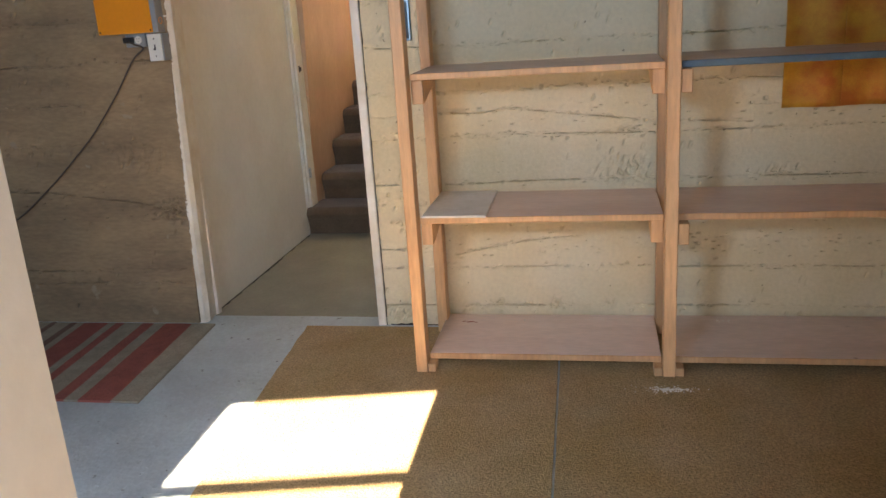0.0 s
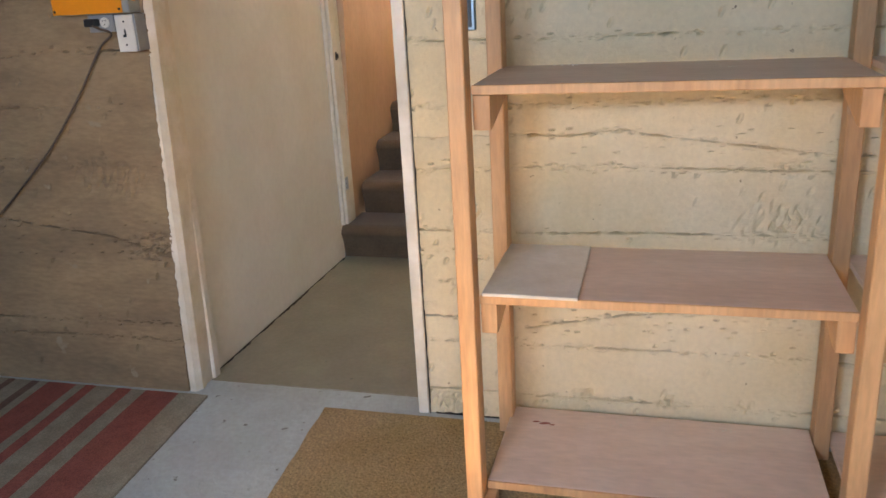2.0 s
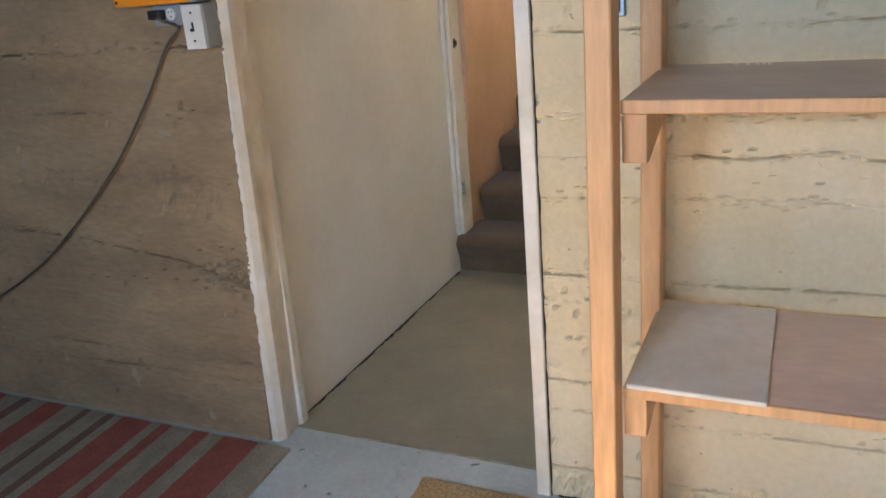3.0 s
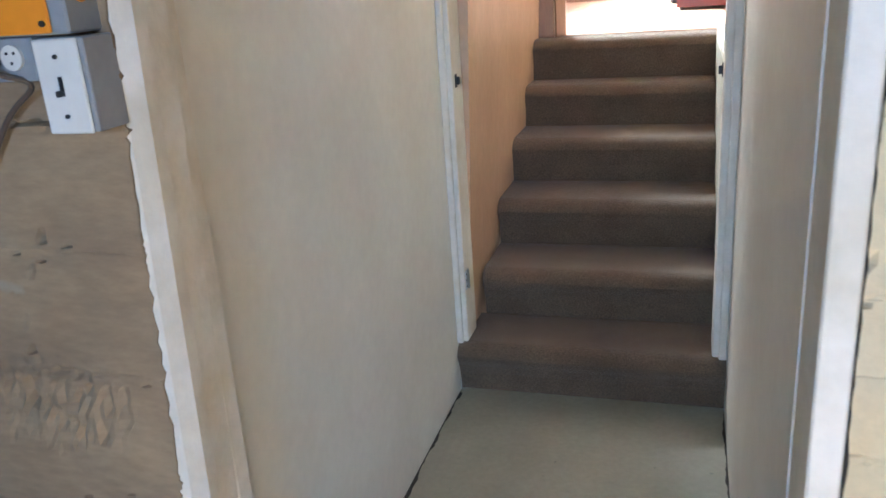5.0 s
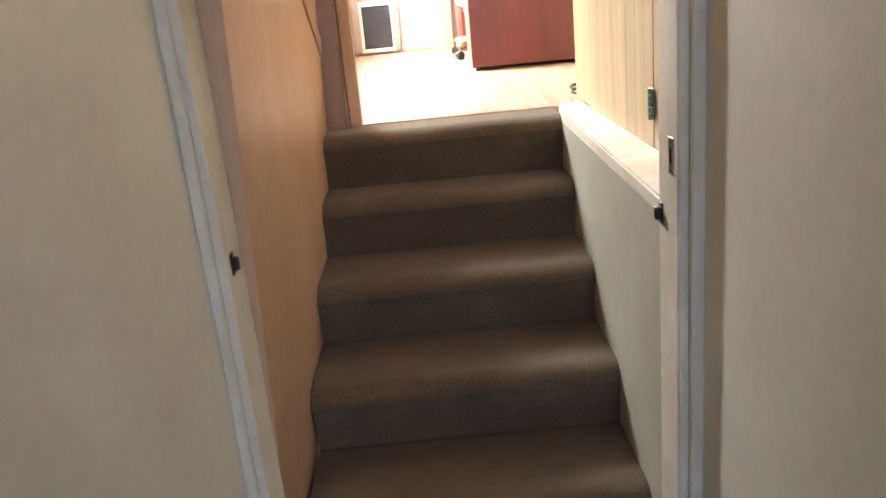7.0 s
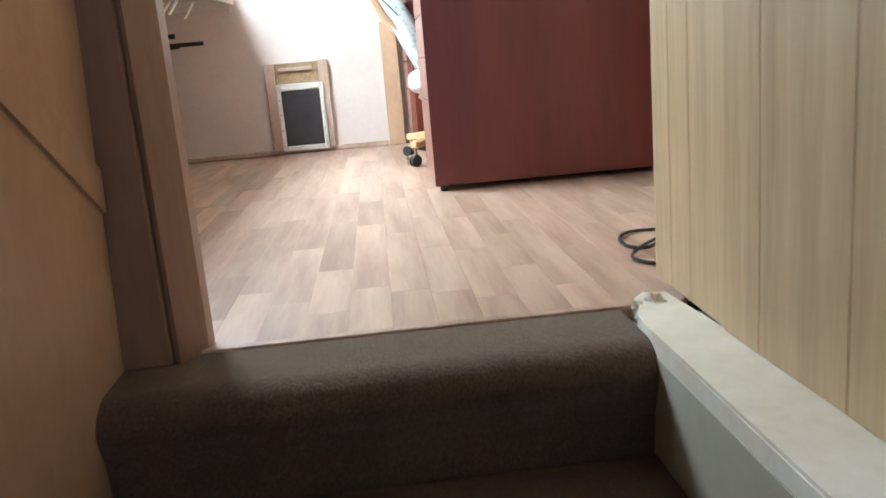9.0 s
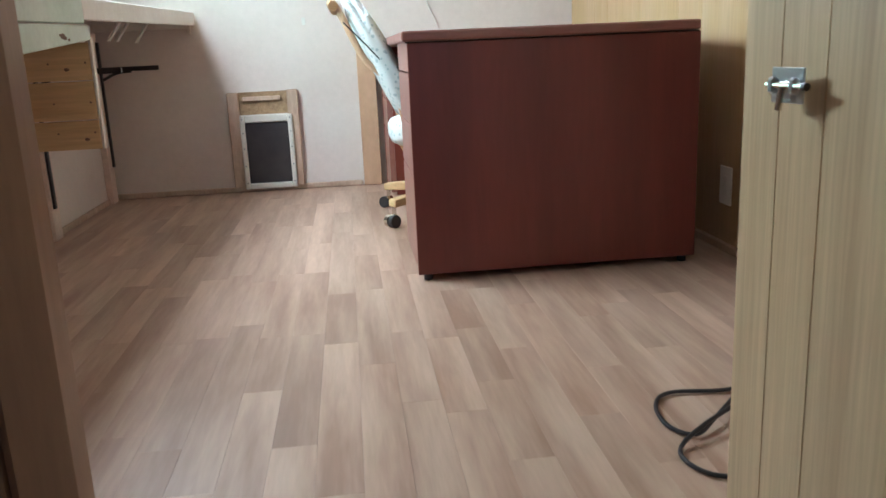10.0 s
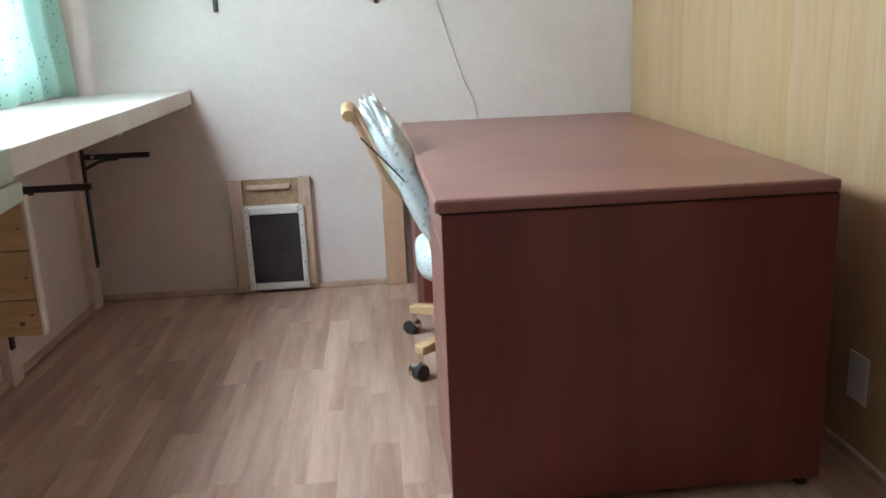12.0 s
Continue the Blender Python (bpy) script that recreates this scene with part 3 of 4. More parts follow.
carpet("carpet", ragged((0.54, -0.045), (0.665, -1.7), 40, 0.006, 1.0) + ragged((0.665, -1.7), (0.80, -3.7), 20, 0.006, 2.0)
       + [(1.842, -3.7)] + ragged((1.809, -1.4), (1.781, -0.05), 20, 0.0015, 4.0) + [(1.781, -0.05)], "brown looped carpet remnant on the concrete floor by the doorway")
carpet("carpet", [(1.789, -0.05)] + ragged((1.789, -0.05), (1.817, -1.4), 20, 0.0015, 4.0)[1:] + [(1.85, -3.7), (4.4, -3.2), (4.4, -0.05)],
       "wide brown looped carpet laid under the shelving")

lint = bmesh.new()
rng = random.Random(5)
for i in range(260):
    a, r = rng.uniform(0, math.tau), abs(rng.gauss(0, 0.5))
    x, y, s = 2.22 + 0.13 * r * math.cos(a), -0.655 + 0.035 * r * math.sin(a), rng.uniform(0.0012, 0.0035)
    bmesh.ops.create_icosphere(lint, subdivisions=0 + 1, radius=s, matrix=Matrix.Translation((x, y, 0.0105)))
o = part("carpet_lint", lint, M["card"])
tagged(o, "pale crumbs and lint on the brown carpet", "debris", kind="stuff")

flakes = bmesh.new()
for i in range(46):
    x, y = (0.131, -1.085) if i == 0 else (rng.uniform(-0.1, 0.55), rng.uniform(-2.2, -0.2))
    s, a = (0.026 if i == 0 else rng.uniform(0.003, 0.010)), rng.uniform(0, math.tau)
    ca, sa = math.cos(a) * s, math.sin(a) * s
    lift = 0.35 * s
    q = [(x - ca - sa * 0.4, y - sa + ca * 0.4, 0.0006), (x + ca - sa * 0.3, y + sa + ca * 0.3, 0.0006), (x + ca * 0.8 + sa * 0.5, y + sa * 0.8 - ca * 0.5, lift), (x - ca * 0.7 + sa * 0.5, y - sa * 0.7 - ca * 0.5, lift * 0.6)]
    lo = [flakes.verts.new(p) for p in q]
    hi = [flakes.verts.new((p[0], p[1], p[2] + 0.0012)) for p in q]
    flakes.faces.new(lo), flakes.faces.new(hi)
    for k in range(4):
        flakes.faces.new((lo[k], lo[(k + 1) % 4], hi[(k + 1) % 4], hi[k]))
tagged(part("paint_flakes", flakes, M["floor"]), "curled flakes of blue-grey paint on the concrete floor", "debris", kind="stuff")

rug = thing("striped_rug", "flat-woven rug in red and grey-green stripes on the concrete floor", "rug", (-0.5, -0.45, 0.001))
x, pattern = 0.102, [(0.125, "ruggrey"), (0.150, "rugred"), (0.065, "ruggrey"), (0.063, "rugred"), (0.103, "ruggrey"), (0.049, "rugred"), (0.044, "ruggrey"),
                     (0.138, "rugred"), (0.042, "ruggrey"), (0.040, "rugdark"), (0.080, "ruggrey"), (0.035, "rugdark"), (0.09, "ruggrey"), (0.11, "rugred"), (0.08, "ruggrey"),
                     (0.05, "rugdark"), (0.09, "ruggrey"), (0.10, "rugred"), (0.09, "ruggrey")]
for w, kind in pattern:
    bm = bmesh.new()
    cols = []
    n = 24
    for i in range(n + 1):
        t = i / n
        y = -0.03 - 0.845 * t
        sh = -0.06 * (1 - t)
        z = 0.008 + 0.0025 * noise.noise(Vector((x * 4, y * 5, 0)))
        e = -0.006 * (1 if i == n else 0) * noise.noise(Vector((x * 30, 0, 3)))
        cols.append([bm.verts.new((xx + sh + 0.5, y + e + 0.45, zz)) for xx, zz in ((x - w, 0), (x - w, z), (x - w / 2, z + 0.001), (x, z), (x, 0))])
    for a, b in zip(cols, cols[1:]):
        for k in range(4):
            bm.faces.new((a[k], a[k + 1], b[k + 1], b[k]))
    bm.faces.new(cols[0]), bm.faces.new(cols[-1])
    part("stripe", bm, M[kind], rug, {"rugred": "brick-red woven stripe", "ruggrey": "grey-green woven stripe", "rugdark": "dark brown woven stripe"}[kind])
    x -= w

# timber shelving of two bays
sh = thing("timber_shelving", "rough orange pine shelving frame with pinkish boards against the concrete wall", "shelf", (2.2, -0.27, 0))
O = Vector((-2.2, 0.27, 0))


def sp(name, x0, x1, y0, y1, z0, z1, mat="pine", bevel=0.003, label=""):
    bm = box(x0, x1, y0, y1, z0, z1, bevel)
    bmesh.ops.translate(bm, verts=bm.verts, vec=O)
    return part(name, bm, M[mat], sh, label)


Z1, Z2, Z3 = 0.070, 0.664, 1.236
sp("post", 1.203, 1.250, -0.545, -0.478, 0.01, 2.2)
sp("post", 1.215, 1.262, -0.105, -0.035, 0.01, 2.2)
sp("post", 2.208, 2.256, -0.545, -0.478, 0.01, 2.2)
sp("post", 2.208, 2.256, -0.105, -0.035, 0.01, 2.2)
sp("post", 3.260, 3.308, -0.545, -0.478, 0.01, 2.2)
sp("post", 3.260, 3.308, -0.105, -0.035, 0.01, 2.2)
for a, b, top3 in ((1.252, 2.206, "ply"), (2.258, 3.258, "ply")):
    for z in (Z1, Z2, Z3):
        sp("shelf_board", a, b, -0.476, -0.028, z - 0.018, z, "ply", 0.002, "pinkish laminated shelf board")
        sp("edge_strip", a, b, -0.486, -0.4775, z - 0.024, z + 0.001, "pine", 0.002)
blue = material("blue_painted_edge", (0.075, 0.14, 0.19), 0.5, grain_mix=0.1, scale=8)
M["blue"] = blue
sp("edge_lip", 2.262, 3.256, -0.495, -0.4875, Z3 - 0.024, Z3 + 0.001, "blue", 0.002, "blue-painted shelf edge")
for a, s in ((1.252, 1), (2.206, -1), (2.258, 1), (3.258, -1)):
    sp("foot_block", min(a, a + s * 0.032), max(a, a + s * 0.032), -0.540, -0.470, 0.010, 0.045)
    for z in (Z2, Z3):
        if a == 2.258:
            sp("corbel", a, a + 0.040, -0.530, -0.434, z - 0.110, z - 0.026)
            continue
        bm = prism([(-0.474, z - 0.026), (-0.474, z - 0.116), (-0.452, z - 0.118), (-0.15, z - 0.034), (-0.15, z - 0.026)], "x", min(a, a + s * 0.045), max(a, a + s * 0.045), 0.002)
        bmesh.ops.translate(bm, verts=bm.verts, vec=O)
        part("corbel", bm, M["pine"], sh)

slab = thing("loose_board", "loose white board lying flat on the middle shelf", "board", (1.39, -0.27, Z2))
bm = hexa_bm([(-0.131, -0.221, 0.001), (0.131, -0.226, 0.001), (0.128, 0.22, 0.001), (-0.128, 0.22, 0.001),
                        (-0.131, -0.221, 0.011), (0.131, -0.226, 0.011), (0.128, 0.22, 0.011), (-0.128, 0.22, 0.011)])
bmesh.ops.bevel(bm, geom=list(bm.edges), offset=0.002, segments=1, affect="EDGES")
part("board", bm, M["card"], slab)


def cloth_sheet(name, mat, parent, u0, u1, z0, z1, place, amp, freq, nu=60, nz=30, thick=0.0015, hem=0.0, seed=0.0):
    bm = bmesh.new()
    layers = []
    for off in (0, thick):
        g = []
        for k in range(nz + 1):
            z = z0 + (z1 - z0) * k / nz
            row = []
            for i in range(nu + 1):
                u = u0 + (u1 - u0) * i / nu
                d = amp * math.sin(u * freq + 1.3 * noise.noise(Vector((u * 3, z * 2, seed)))) + amp * 0.5 * noise.noise(Vector((u * 12, z * 5, seed)))
                zz = z + (hem * noise.noise(Vector((u * 10, 0, seed))) if k == 0 else 0)
                row.append(bm.verts.new(place(u, d + off, zz)))
            g.append(row)
        layers.append(g)
    A, B = layers
    for k in range(nz):
        for i in range(nu):
            bm.faces.new((A[k][i], A[k][i + 1], A[k + 1][i + 1], A[k + 1][i]))
            bm.faces.new((B[k][i], B[k + 1][i], B[k + 1][i + 1], B[k][i + 1]))
    for i in range(nu):
        bm.faces.new((A[0][i], B[0][i], B[0][i + 1], A[0][i + 1]))
        bm.faces.new((A[nz][i], A[nz][i + 1], B[nz][i + 1], B[nz][i]))
    for k in range(nz):
        bm.faces.new((A[k][0], A[k + 1][0], B[k + 1][0], B[k][0]))
        bm.faces.new((A[k][nu], B[k][nu], B[k + 1][nu], A[k + 1][nu]))
    return part(name, bm, mat, parent, smooth=True)


cl_ = thing("hanging_cloth", "orange cotton cloth hung flat against the concrete wall", "curtain", (2.95, -0.02, 1.0))
cloth_sheet("panel", M["cloth"], cl_, -0.245, -0.022, -0.01, 0.85, lambda u, d, z: (u, d - 0.018, z), 0.012, 26, seed=1.0)
cloth_sheet("panel", M["cloth"], cl_, -0.030, 0.30, -0.005, 0.85, lambda u, d, z: (u, d - 0.045, z), 0.014, 30, seed=7.0)

crumbs = bmesh.new()
for cx, cy, cz, cr, n in ((1.46, -0.06, Z3, 0.0045, 4), (1.41, -0.05, Z3, 0.002, 3), (1.9, -0.2, Z3, 0.002, 6), (1.6, -0.1, Z1, 0.003, 8), (1.95, -0.08, Z1, 0.003, 8), (2.5, -0.1, Z1, 0.003, 8)):
    for k in range(n):
        q_ = cr * rng.uniform(0.5, 1.0)
        bmesh.ops.create_icosphere(crumbs, subdivisions=1, radius=q_, matrix=Matrix.Translation((cx + rng.gauss(0, 0.012 + cr * 2), cy + rng.gauss(0, 0.008), cz + q_ * 0.6)))
tagged(part("plaster_crumbs", crumbs, M["card"]), "pale plaster crumbs lying on the shelf boards", "debris", kind="stuff")
rust = bmesh.new()
for cx, cy, s_ in ((1.375, -0.128, 0.020), (1.345, -0.121, 0.012), (1.40, -0.134, 0.010)):
    bmesh.ops.create_icosphere(rust, subdivisions=2, radius=1, matrix=Matrix.Translation((cx, cy, Z1 + 0.0008)) @ Matrix.Rotation(radians(12), 4, "Z") @ Matrix.Diagonal((s_, s_ * 0.35, 0.0012, 1)))
tagged(part("bark_scraps", rust, M["rugred"]), "small red-brown scraps on the bottom shelf board", "debris", kind="stuff")

# electrical things on the brown wall
ob_ = thing("fuse_box", "grey steel fuse box with an orange cover on the brown wall", "electrical box", (-0.15, 0.0, 1.45))
part("casing", box(-0.145, 0.152, -0.062, 0.004, -0.002, 0.42, 0.003), M["grey"], ob_, "grey steel casing")
part("cover", box(-0.145, 0.128, -0.067, -0.0625, 0.0, 0.42, 0.002), M["orange"], ob_, "orange sheet-metal cover")
for px, pz in ((-0.135, 0.012), (0.118, 0.012)):
    part("screw", rod((px, -0.070, pz), (px, -0.066, pz), 0.004), M["black"], ob_)
bm = tube([(0.1535, -0.031 + 0.014 * math.cos(a), 0.05 + 0.014 * math.sin(a)) for a in [k * math.tau / 12 for k in range(13)]], 0.0015, 6)
part("knockout_ring", bm, M["orange"], ob_)

sw = thing("light_switch", "ivory toggle switch plate on a grey box beside the doorway", "light switch", (-0.022, 0.0, 1.383))
part("back_box", box(-0.033, 0.036, -0.058, 0.004, -0.060, 0.061, 0.002), M["grey"], sw, "grey steel back box")
part("plate", box(-0.038, 0.030, -0.0640, -0.0585, -0.061, 0.060, 0.002), M["plastic"], sw)
part("slot", box(-0.007, -0.001, -0.0655, -0.0642, -0.012, 0.013), M["black"], sw)
part("toggle", box(-0.0065, -0.0015, -0.076, -0.0657, -0.012, -0.004, 0.001), M["black"], sw)
for z in (-0.038, 0.038):
    part("screw", rod((-0.004, -0.067, z), (-0.004, -0.0636, z), 0.003), M["black"], sw)

so = thing("wall_socket", "grey metal socket box with an ivory outlet under the fuse box", "socket", (-0.13, 0.0, 1.42))
part("back_box", box(-0.055, 0.045, -0.036, 0.004, -0.032, 0.027, 0.003), M["grey"], so, "grey steel socket box")
part("outlet", rod((0.012, -0.041, 0.0), (0.012, -0.035, 0.0), 0.017, 16), M["plastic"], so, "round ivory outlet")
for dx, dz in ((-0.006, 0.006), (0.006, 0.006), (0.0, -0.007)):
    part("hole", rod((0.012 + dx, -0.0418, dz), (0.012 + dx, -0.040, dz), 0.0022, 8), M["black"], so)
cd = thing("power_cord", "dark brown power cord with a black plug hanging from the socket", "cable", (-0.16, -0.04, 1.42))
part("plug", box(-0.022, 0.022, -0.028, 0.004, -0.012, 0.014, 0.004), M["black"], cd, "black plug")
part("cord", tube([(0.012, -0.028, -0.006), (0.028, -0.012, -0.02), (0.052, 0.012, -0.01 - 0.03), (-0.016, 0.022, -0.092), (-0.13, 0.022, -0.245), (-0.272, 0.022, -0.410), (-0.400, 0.022, -0.531),
                   (-0.588, 0.022, -0.690), (-0.815, 0.022, -0.852), (-1.2, 0.022, -1.05), (-1.7, 0.022, -1.25)], 0.0042), M["cord"], cd)

db = thing("steel_wall_box", "open galvanised wall box with black inside on the cream wall", "electrical box", (1.125, 0.0, 1.40))
part("frame", box(-0.036, 0.040, -0.018, 0.006, -0.055, 0.12, 0.003), M["darksteel"], db, "galvanised rim")
part("insert", box(-0.026, 0.030, -0.021, -0.0185, -0.045, 0.11, 0.002), M["black"], db, "black insert")
for z in (-0.02, 0.02, 0.06):
    part("switch_key", box(-0.012, 0.016, -0.025, -0.0212, z - 0.012, z + 0.010, 0.002), M["rubber"], db)

# door fittings at the stair foot
def butt_hinge(name, at, turn, label, mat="steel", h=0.09, w=0.03, r=0.006):
    e = thing(name, label, "hinge", at)
    e.rotation_euler = (0, 0, turn)
    part("leaf", box(-w, -0.002, -0.0025, 0, -h / 2, h / 2, 0.001), M[mat], e)
    part("leaf", box(0.002, w, -0.0025, 0, -h / 2, h / 2, 0.001), M[mat], e)
    for k in range(5):
        z = -h / 2 + h * k / 5
        part("knuckle", rod((0, -0.005, z + 0.001), (0, -0.005, z + h / 5 - 0.001), r, 10), M[mat], e)
    for sx in (-1, 1):
        for z in (-h * 0.33, 0, h * 0.33):
            part("screw", rod((sx * w * 0.62, -0.004, z), (sx * w * 0.62, -0.0022, z), 0.0035, 8), M["black"], e)
    return e


butt_hinge("door_hinge", (-0.0, 1.688, 0.435), radians(90), "small old steel hinge on the white casing", h=0.07, w=0.022)
for nm, at, s in (("strike_catch", (-0.0015, 1.705, 1.14), 1), ("strike_catch", (0.8475, 1.77, 1.14), -1)):
    e = thing(nm, "dark metal catch on the white door casing", "latch", at)
    part("plate", box(min(0, s * 0.003), max(0, s * 0.003), -0.010, 0.010, -0.022, 0.022, 0.001), M["black"], e)
    part("keeper", box(min(s * 0.0032, s * 0.014), max(s * 0.0032, s * 0.014), -0.007, 0.007, -0.013, 0.013, 0.002), M["black"], e)
e = thing("strike_plate", "worn steel strike plate on the door casing", "latch", (0.8475, 1.70, 1.27))
part("plate", box(-0.002, 0, -0.014, 0.014, -0.035, 0.035, 0.0008), M["steel"], e)
part("slot", box(-0.003, -0.0022, -0.006, 0.006, -0.014, 0.014), M["black"], e)
butt_hinge("panel_hinge", (0.975, 2.2975, 1.272), radians(-90), "dull zinc butt hinge across a joint of the panelling", "darksteel", h=0.082, w=0.021, r=0.006)

bo = thing("barrel_bolt", "zinc barrel bolt on the panelling beside the doorway", "bolt", (0.952, 3.222, 1.764))
bo.rotation_euler = (0, 0, radians(-86))
part("plate", box(-0.030, 0.028, -0.002, 0, -0.019, 0.019, 0.0008), M["steel"], bo)
for x_ in (-0.020, 0.018):
    part("loop", box(x_ - 0.006, x_ + 0.006, -0.011, -0.0022, -0.009, 0.009, 0.003), M["steel"], bo)
part("rod", rod((-0.030, -0.007, 0), (0.034, -0.007, 0), 0.0038, 12), M["chrome"], bo)
part("tip", rod((0.0345, -0.007, 0), (0.041, -0.007, 0), 0.0042, 12), M["black"], bo, "dark bolt tip")
part("knob", rod((0.0, -0.009, -0.002), (0.0, -0.012, -0.026), 0.0035, 10), M["chrome"], bo)

# ---------------------------------------------------------------- study things
XD0, XD1, YD0, YD1 = 0.654, 1.527, 4.745, 6.66
DT = UF + 0.735
dk = thing("office_desk", "large dark cherry-veneered office desk beside the yellow panelled wall", "desk", ((XD0 + XD1) / 2, 5.7, UF))
DO = Vector((-(XD0 + XD1) / 2, -5.7, -UF))


def dp(name, x0, x1, y0, y1, z0, z1, mat="cherry", bevel=0.002, label="", seg=1, parent=None):
    bm = box(x0, x1, y0, y1, z0, z1, bevel, seg=seg)
    bmesh.ops.translate(bm, verts=bm.verts, vec=DO)
    return part(name, bm, M[mat], parent or dk, label)


bm = prism([(XD0 - 0.012, YD0 - 0.012), (XD1 - 0.004, YD0 - 0.012), (1.668, YB - 0.012), (XD0 - 0.012, YB - 0.012)], "z", DT - 0.030, DT)
bmesh.ops.bevel(bm, geom=list(bm.edges), offset=0.010, segments=3, affect="EDGES", profile=0.6)
bmesh.ops.translate(bm, verts=bm.verts, vec=DO)
part("desktop", bm, M["cherrylit"], dk, "worn cherry desk top with a rounded edge, sheen in its colour")
dp("shadow_strip", XD0, XD1 - 0.005, YD0, YD0 + 0.02, DT - 0.034, DT - 0.0305, "darkgap", 0)
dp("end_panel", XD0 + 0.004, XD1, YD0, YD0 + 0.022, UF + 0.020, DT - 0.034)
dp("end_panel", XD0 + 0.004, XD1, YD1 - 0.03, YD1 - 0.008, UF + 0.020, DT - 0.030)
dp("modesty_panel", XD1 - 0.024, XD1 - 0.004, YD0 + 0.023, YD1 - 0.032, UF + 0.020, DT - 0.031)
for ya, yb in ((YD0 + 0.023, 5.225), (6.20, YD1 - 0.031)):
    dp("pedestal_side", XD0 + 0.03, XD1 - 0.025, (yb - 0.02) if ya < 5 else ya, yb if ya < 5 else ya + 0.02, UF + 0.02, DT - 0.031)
    yi, yj = (ya, yb - 0.021) if ya < 5 else (ya + 0.021, yb)
    zz = UF + 0.03
    for hgt in (0.29, 0.15, 0.15, 0.10):
        d_ = dp("drawer", XD0 + 0.006, XD0 + 0.40, yi + 0.002, yj - 0.002, zz, zz + hgt - 0.005, "cherrylit", 0.002, "cherry drawer front")
        zz += hgt
for xx in (XD0 + 0.035, XD1 - 0.035):
    for yy in (YD0 + 0.02, YD1 - 0.03):
        bm = rod((xx, yy, UF + 0.001), (xx, yy, UF + 0.0195), 0.014, 14)
        bmesh.ops.translate(bm, verts=bm.verts, vec=DO)
        part("foot", bm, M["black"], dk, "black levelling foot")

# the chair, half under the desk
ch = thing("swivel_chair", "wooden swivel chair with a pale floral cushion pushed under the desk", "chair", (0.937, 5.783, UF))
part("hub", rod((0, 0, 0.09), (0, 0, 0.16), 0.035, 16), M["pine_x"], ch)
part("gas_post", rod((0, 0, 0.161), (0, 0, 0.279), 0.022, 14), M["chrome"], ch, "chrome post")
for k in range(5):
    a = radians(144 + 72 * k)
    c, s = math.cos(a), math.sin(a)
    R_ = 0.385
    bm = bmesh.new()
    w = 0.022
    pts = []
    for r, zb, zt in ((0.036, 0.095, 0.150), (R_, 0.082, 0.112)):
        for sgn in (-1, 1):
            for z in (zb, zt):
                pts.append((c * r - s * w * sgn, s * r + c * w * sgn, z))
    a0, a1, a2, a3, b0, b1, b2, b3 = pts
    hexa(bm, [a0, b0, b2, a2, a1, b1, b3, a3])
    bmesh.ops.bevel(bm, geom=list(bm.edges), offset=0.004, segments=1, affect="EDGES")
    leg = part("leg", bm, M["pine_x"], ch, "pale wooden star-base arm")
    px, py = c * (R_ - 0.01), s * (R_ - 0.01)
    part("caster_stem", rod((px, py, 0.035), (px, py, 0.108), 0.009, 10), M["chrome"], leg, "chrome stem")
    q = Vector((-s, c, 0))
    for side in (-1, 1):
        ctr = Vector((px + c * 0.012, py + s * 0.012, 0.0265)) + q * 0.014 * side
        part("caster_wheel", rod(ctr - q * 0.010, ctr + q * 0.010, 0.0255, 18), M["rubber" if side > 0 else "chrome"], leg)
    bm = bmesh.new()
    bmesh.ops.create_uvsphere(bm, u_segments=14, v_segments=8, radius=0.024, matrix=Matrix.Translation((px + c * 0.006, py + s * 0.006, 0.036)) @ Matrix.Diagonal((1, 1, 0.8, 1)))
    part("caster_hood", bm, M["chrome"], leg, smooth=True)


def pillow(sx, sy, sz, power=4.0, nu=36, nv=18, wrinkle=0.006, seed=0.0):
    bm = bmesh.new()
    bmesh.ops.create_uvsphere(bm, u_segments=nu, v_segments=nv, radius=1)
    for v in bm.verts:
        p = v.co.copy()
        f = (abs(p.x) ** power + abs(p.y) ** power + abs(p.z) ** power) ** (-1 / power)
        p = p * f
        n_ = 1 + wrinkle / 0.05 * noise.noise(p * 3 + Vector((seed, 0, 0)))
        v.co = Vector((p.x * sx, p.y * sy, p.z * sz * n_))
    return bm


bm = pillow(0.245, 0.23, 0.062, 4, seed=3.0)
bmesh.ops.translate(bm, verts=bm.verts, vec=(-0.035, 0, 0.370))
part("seat_cushion", bm, M["cushion"], ch, "pale floral seat cushion", smooth=True)
part("seat", box(-0.23, 0.22, -0.22, 0.22, 0.280, 0.304, 0.008), M["pine_x"], ch, "pale wooden seat")
# leaning back: a frame with its cushion
B0, B1 = Vector((-0.215, 0, 0.47)), Vector((-0.405, 0, 0.845))
d = (B1 - B0).normalized()
turn = Matrix.Rotation(math.atan2(-(B1 - B0).x, (B1 - B0).z), 3, "Y").inverted()
bm = pillow(0.052, 0.225, 0.255, 3.6, nu=56, nv=32, wrinkle=0.022, seed=9.0)
for v in bm.verts:
    t = v.co.z / 0.225
    v.co.x *= 1.0 - 0.18 * t
    v.co.y *= 1.0 - 0.10 * t
bmesh.ops.rotate(bm, cent=(0, 0, 0), matrix=turn, verts=bm.verts)
bmesh.ops.translate(bm, verts=bm.verts, vec=(B0 + B1) / 2 + Vector((0.02, 0, -0.005)))
part("back_cushion", bm, M["cushion"], ch, "pale floral back cushion tied to the frame", smooth=True)
